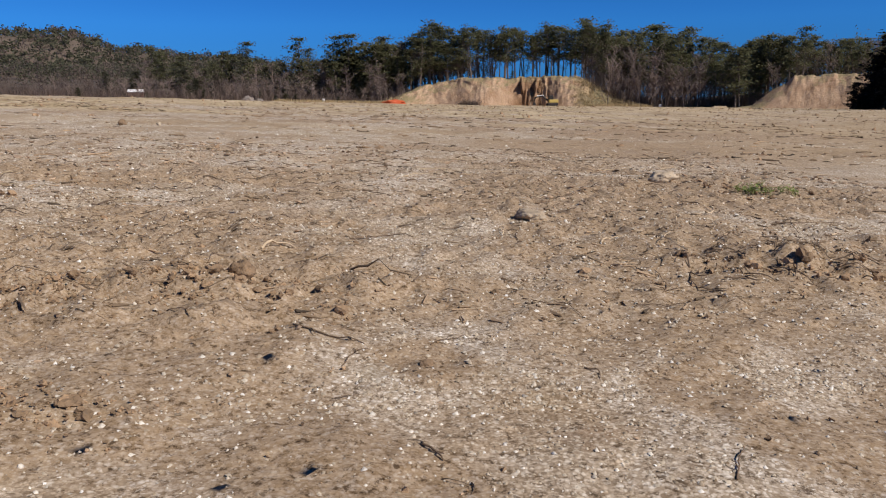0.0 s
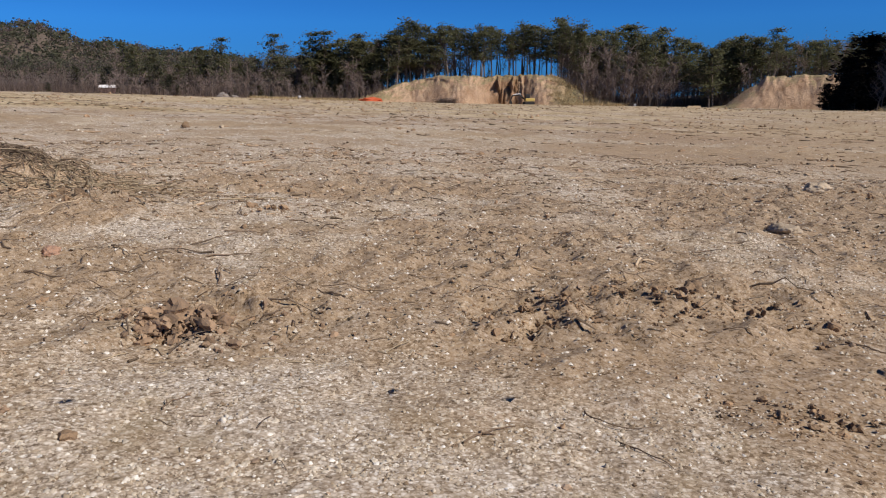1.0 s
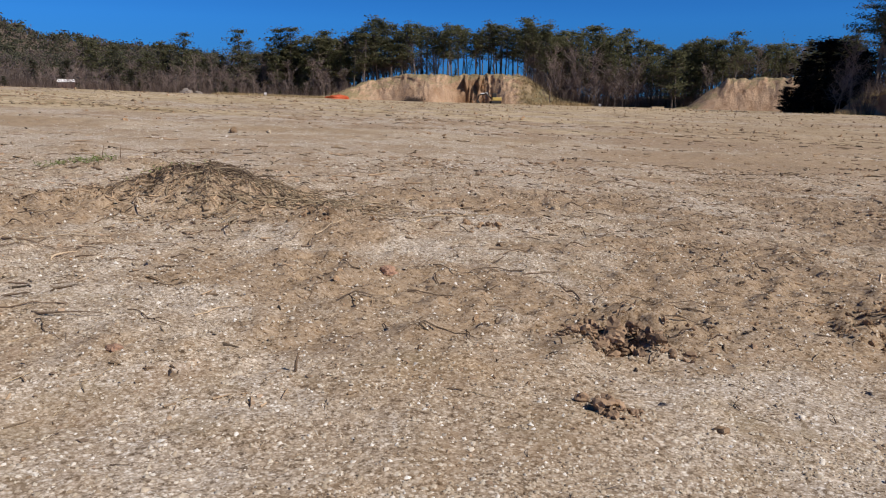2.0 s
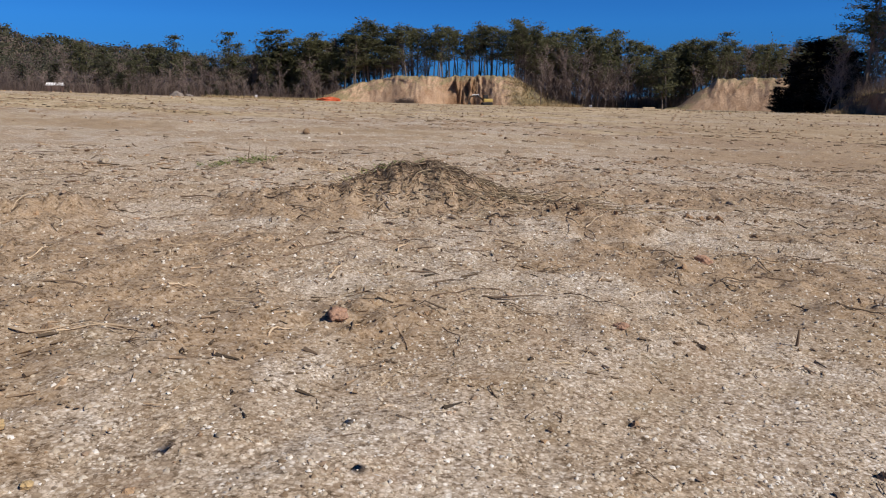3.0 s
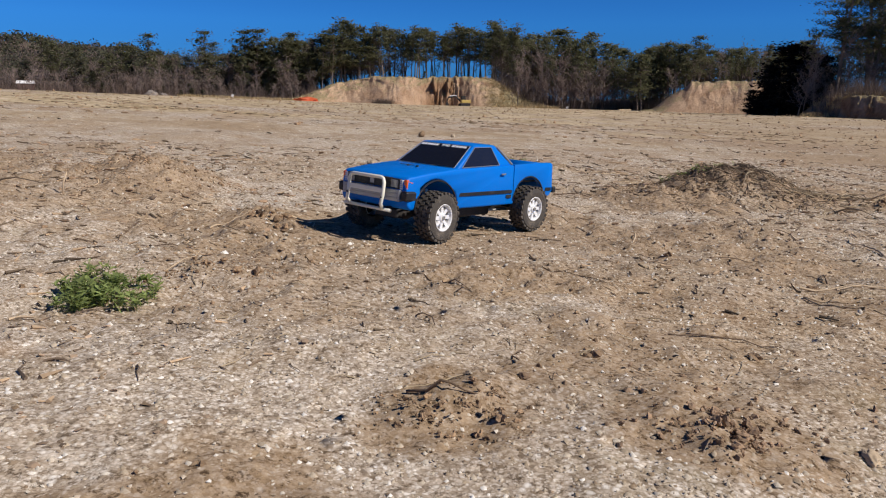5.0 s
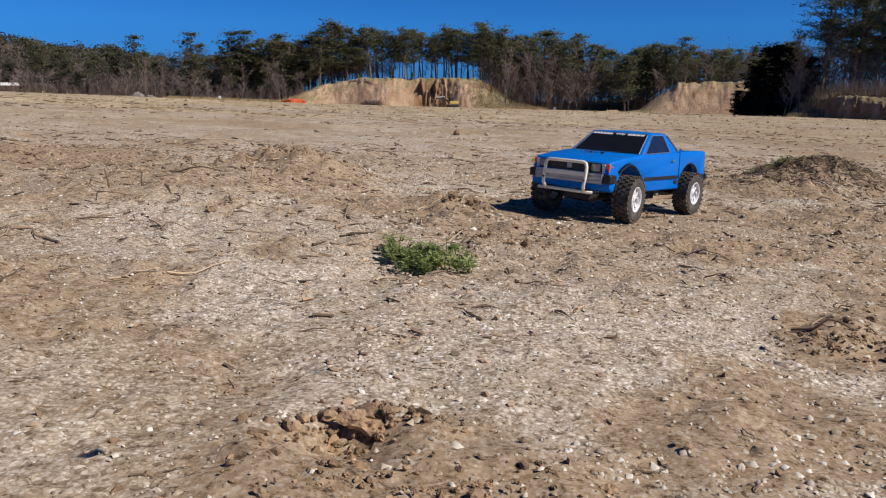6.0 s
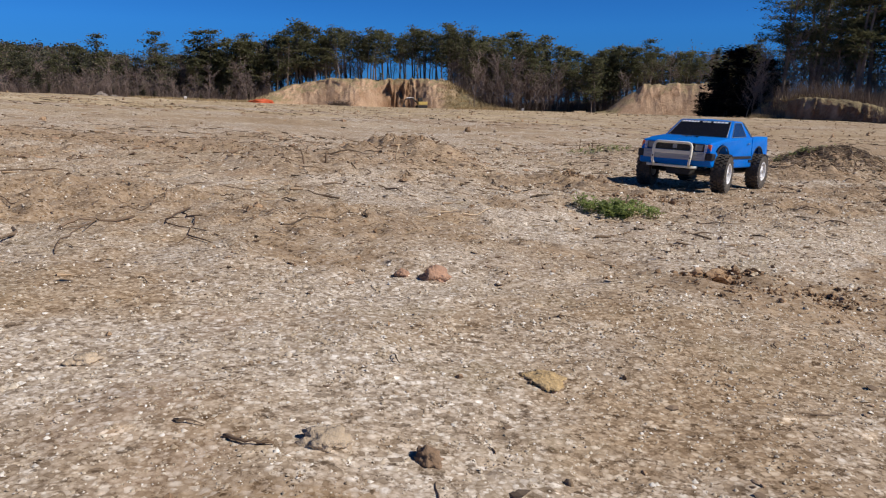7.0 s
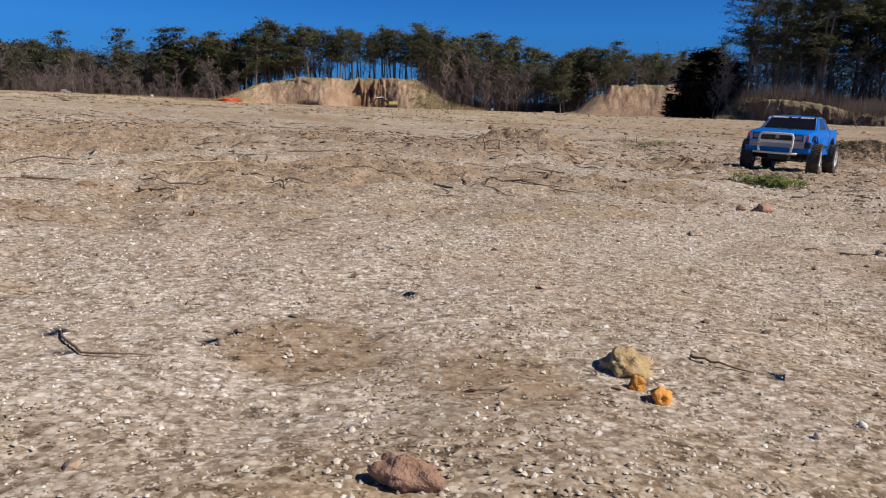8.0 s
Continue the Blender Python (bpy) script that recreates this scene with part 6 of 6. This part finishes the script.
shed(-21.9, 192, 15)
for az, d, h in ((-8.5, 181, 0.9), (16.9, 183, 0.6)):
    x, y, z = polar(az, d)
    bm = bmesh.new()
    box(bm, -0.3, 0.3, -0.1, 0.1, -0.1, h)
    ob = part("marker_post", softened(bm, 0.03, 1), M_ROOF)
    ob.location = (x, y, stand(x, y))
    tagged(ob, "short white marker post at the field edge", "post")
x, y, z = polar(21.2, 160)
bm = bmesh.new()
box(bm, -1.6, 1.2, -0.25, 0.25, -0.1, 0.28)
ob = part("plank_pile", softened(bm, 0.06, 1), M_WOOD)
ob.location, ob.rotation_euler = (x, y, stand(x, y)), (0, 0, 0.1)
tagged(ob, "pale planks stacked low at the field edge", "planks")


# ---- undergrowth and far woods ----
def blades(name, places, high, wide, lean, mat, label, category, per, spread, seed):
    """Thin upright stems round many places, as one mesh."""
    g = np.random.default_rng(seed)
    p = np.repeat(np.array(places), per, 0)
    n = len(p)
    p = p + g.normal(0, 1, (n, 3)) * np.array([spread, spread, 0])
    h = high * g.uniform(0.3, 1.0, n)
    tip = p + np.stack([g.normal(0, lean, n) * h, g.normal(0, lean, n) * h, h], -1)
    a = g.uniform(0, 6.283, n)
    w = np.stack([np.cos(a), np.sin(a), 0 * a], -1) * (wide * g.uniform(0.5, 1.2, n))[:, None]
    co = np.stack([p - w, p + w, tip], 1)
    me = fast_mesh(name, co.reshape(-1, 3), np.arange(n * 3).reshape(-1, 3))
    me.materials.append(mat)
    return tagged(new(name, me), label, category, kind="stuff")


def scatter(count, az0, az1, d0, d1, seed):
    r = random.Random(seed)
    out = []
    for _ in range(count):
        az, d = r.uniform(az0, az1), r.uniform(d0, d1)
        x, y = -2 + d * math.sin(radians(az)), 0.7 + d * math.cos(radians(az))
        out.append((x, y, stand(x, y) - 0.05))
    return out


blades("undergrowth", scatter(420, -38, -2.5, 185, 200, 21), 2.8, 0.05, 0.22, M_SCRUB, "leafless brown scrub along the wood edge", "scrub", 40, 0.9, 1)
blades("undergrowth", scatter(260, 11.5, 23.5, 187, 200, 22), 3.2, 0.05, 0.2, M_SCRUB, "leafless brown scrub between the trunks", "scrub", 40, 0.9, 2)
blades("undergrowth", scatter(380, 41.5, 55, 84, 112, 28), 2.0, 0.03, 0.3, M_SCRUB, "leafless brown scrub on the low bank", "scrub", 50, 0.8, 11)
blades("undergrowth", scatter(320, 34.5, 55, 100, 114, 23), 2.6, 0.03, 0.25, M_SCRUB, "leafless brown scrub above the bank", "scrub", 50, 0.7, 3)
blades("dry_grass", scatter(260, 10.5, 16, 178, 190, 24), 0.9, 0.06, 0.4, M_DRYGRASS, "dry yellow grass on the slope", "grass", 40, 0.6, 4)
blades("dry_grass", scatter(200, -12, -3, 179, 185, 25), 0.8, 0.06, 0.4, M_DRYGRASS, "dry yellow grass at the field edge", "grass", 30, 0.8, 5)
blades("dry_grass", scatter(200, 33.5, 38.5, 101, 112, 26), 0.8, 0.03, 0.4, M_DRYGRASS, "dry grass on the bank ledge", "grass", 40, 0.5, 6)
blades("field_tufts", scatter(260, -36, 36, 5.5, 30, 51), 0.045, 0.003, 0.7, M_DRYGRASS, "short dry grass tufts over the field", "grass", 16, 0.05, 8)
blades("field_tufts", scatter(200, -36, 36, 6, 45, 52), 0.06, 0.005, 0.7, M_SCRUB, "dead brown weeds over the field", "weeds", 16, 0.07, 9)
blades("dry_bush", scatter(7, 2.2, 3.2, 176.5, 177.5, 27), 1.6, 0.05, 0.7, M_SCRUB, "dry brown bush below the earth bank", "bush", 90, 0.6, 7)


def crowns(name, places, rx, rz, base, count, size, stretch, mat, label, seed):
    """Tree crowns of many small leaf blades, far off, as one mesh."""
    g = np.random.default_rng(seed)
    p = np.repeat(np.array(places), count, 0)
    n = len(p)
    k = np.repeat(g.uniform(0.75, 1.3, len(places)), count)
    d = g.normal(0, 0.5, (n, 3))
    lobe = np.repeat(g.normal(0, 0.35, (len(places), 4, 3)), (count + 3) // 4, 1)[:, :count].reshape(-1, 3)
    c = p + (d * 0.75 + lobe) * np.array([rx, rx, rz]) * k[:, None] + np.array([0, 0, base]) * k[:, None]
    a = g.normal(0, 1, (n, 3)) * np.array([1, 1, stretch])
    a = a / np.linalg.norm(a, axis=1)[:, None] * size * g.uniform(0.5, 1.3, n)[:, None]
    b = np.cross(a, g.normal(0, 1, (n, 3)))
    b = b / np.linalg.norm(b, axis=1)[:, None] * size * 0.45 / max(1, stretch)
    co = np.stack([c - a, c + b, c + a, c - b], 1)
    me = fast_mesh(name, co.reshape(-1, 3), np.arange(n * 4).reshape(-1, 4))
    me.materials.append(mat)
    return tagged(new(name, me), label, "woods", kind="stuff")


crowns("far_woods", scatter(520, -40, -3.5, 200, 304, 31), 1.7, 1.9, 3.2, 44, 0.40, 0.6, M_NEEDLE_DRY, "dark pines covering the near hillside", 1)
crowns("far_woods", scatter(620, -40, -3.0, 192, 300, 32), 1.7, 1.9, 2.8, 48, 0.45, 3.0, M_SCRUB, "leafless brown crowns on the near hillside", 2)
crowns("far_woods", scatter(900, -40, -12, 345, 474, 39), 2.4, 1.6, 2.2, 20, 0.9, 0.6, M_NEEDLE_DRY, "dark pines covering the far hill", 9)
crowns("far_woods", scatter(450, -40, -12, 345, 474, 40), 2.4, 1.6, 2.0, 17, 0.9, 1.5, M_SCRUB, "leafless brown crowns on the far hill", 10)
crowns("far_woods", scatter(120, 12.5, 34, 200, 236, 33), 2.2, 2.4, 6.0, 80, 0.36, 0.6, M_NEEDLE, "dark pine crowns deep in the wood", 3)
crowns("far_woods", scatter(200, 12.5, 34, 195, 230, 34), 2.0, 2.6, 3.6, 80, 0.45, 3.0, M_SCRUB, "leafless brown crowns deep in the wood", 4)
crowns("far_woods", scatter(100, -7, 2.5, 195, 220, 36), 2.2, 2.4, 4.5, 80, 0.36, 0.6, M_NEEDLE, "dark pine crowns behind the grove", 6)
crowns("far_woods", scatter(100, -7, 4.5, 192, 215, 38), 2.0, 2.2, 3.0, 90, 0.42, 3.0, M_SCRUB, "leafless brown crowns behind the grove", 8)
crowns("far_woods", scatter(170, 35, 62, 112, 170, 35), 2.2, 3.6, 6.5, 90, 0.30, 0.6, M_NEEDLE, "dark pines behind the low bank", 5)
crowns("far_woods", scatter(220, 35, 62, 108, 145, 37), 2.0, 2.8, 4.0, 90, 0.3, 3.0, M_SCRUB, "leafless brown crowns behind the low bank", 7)
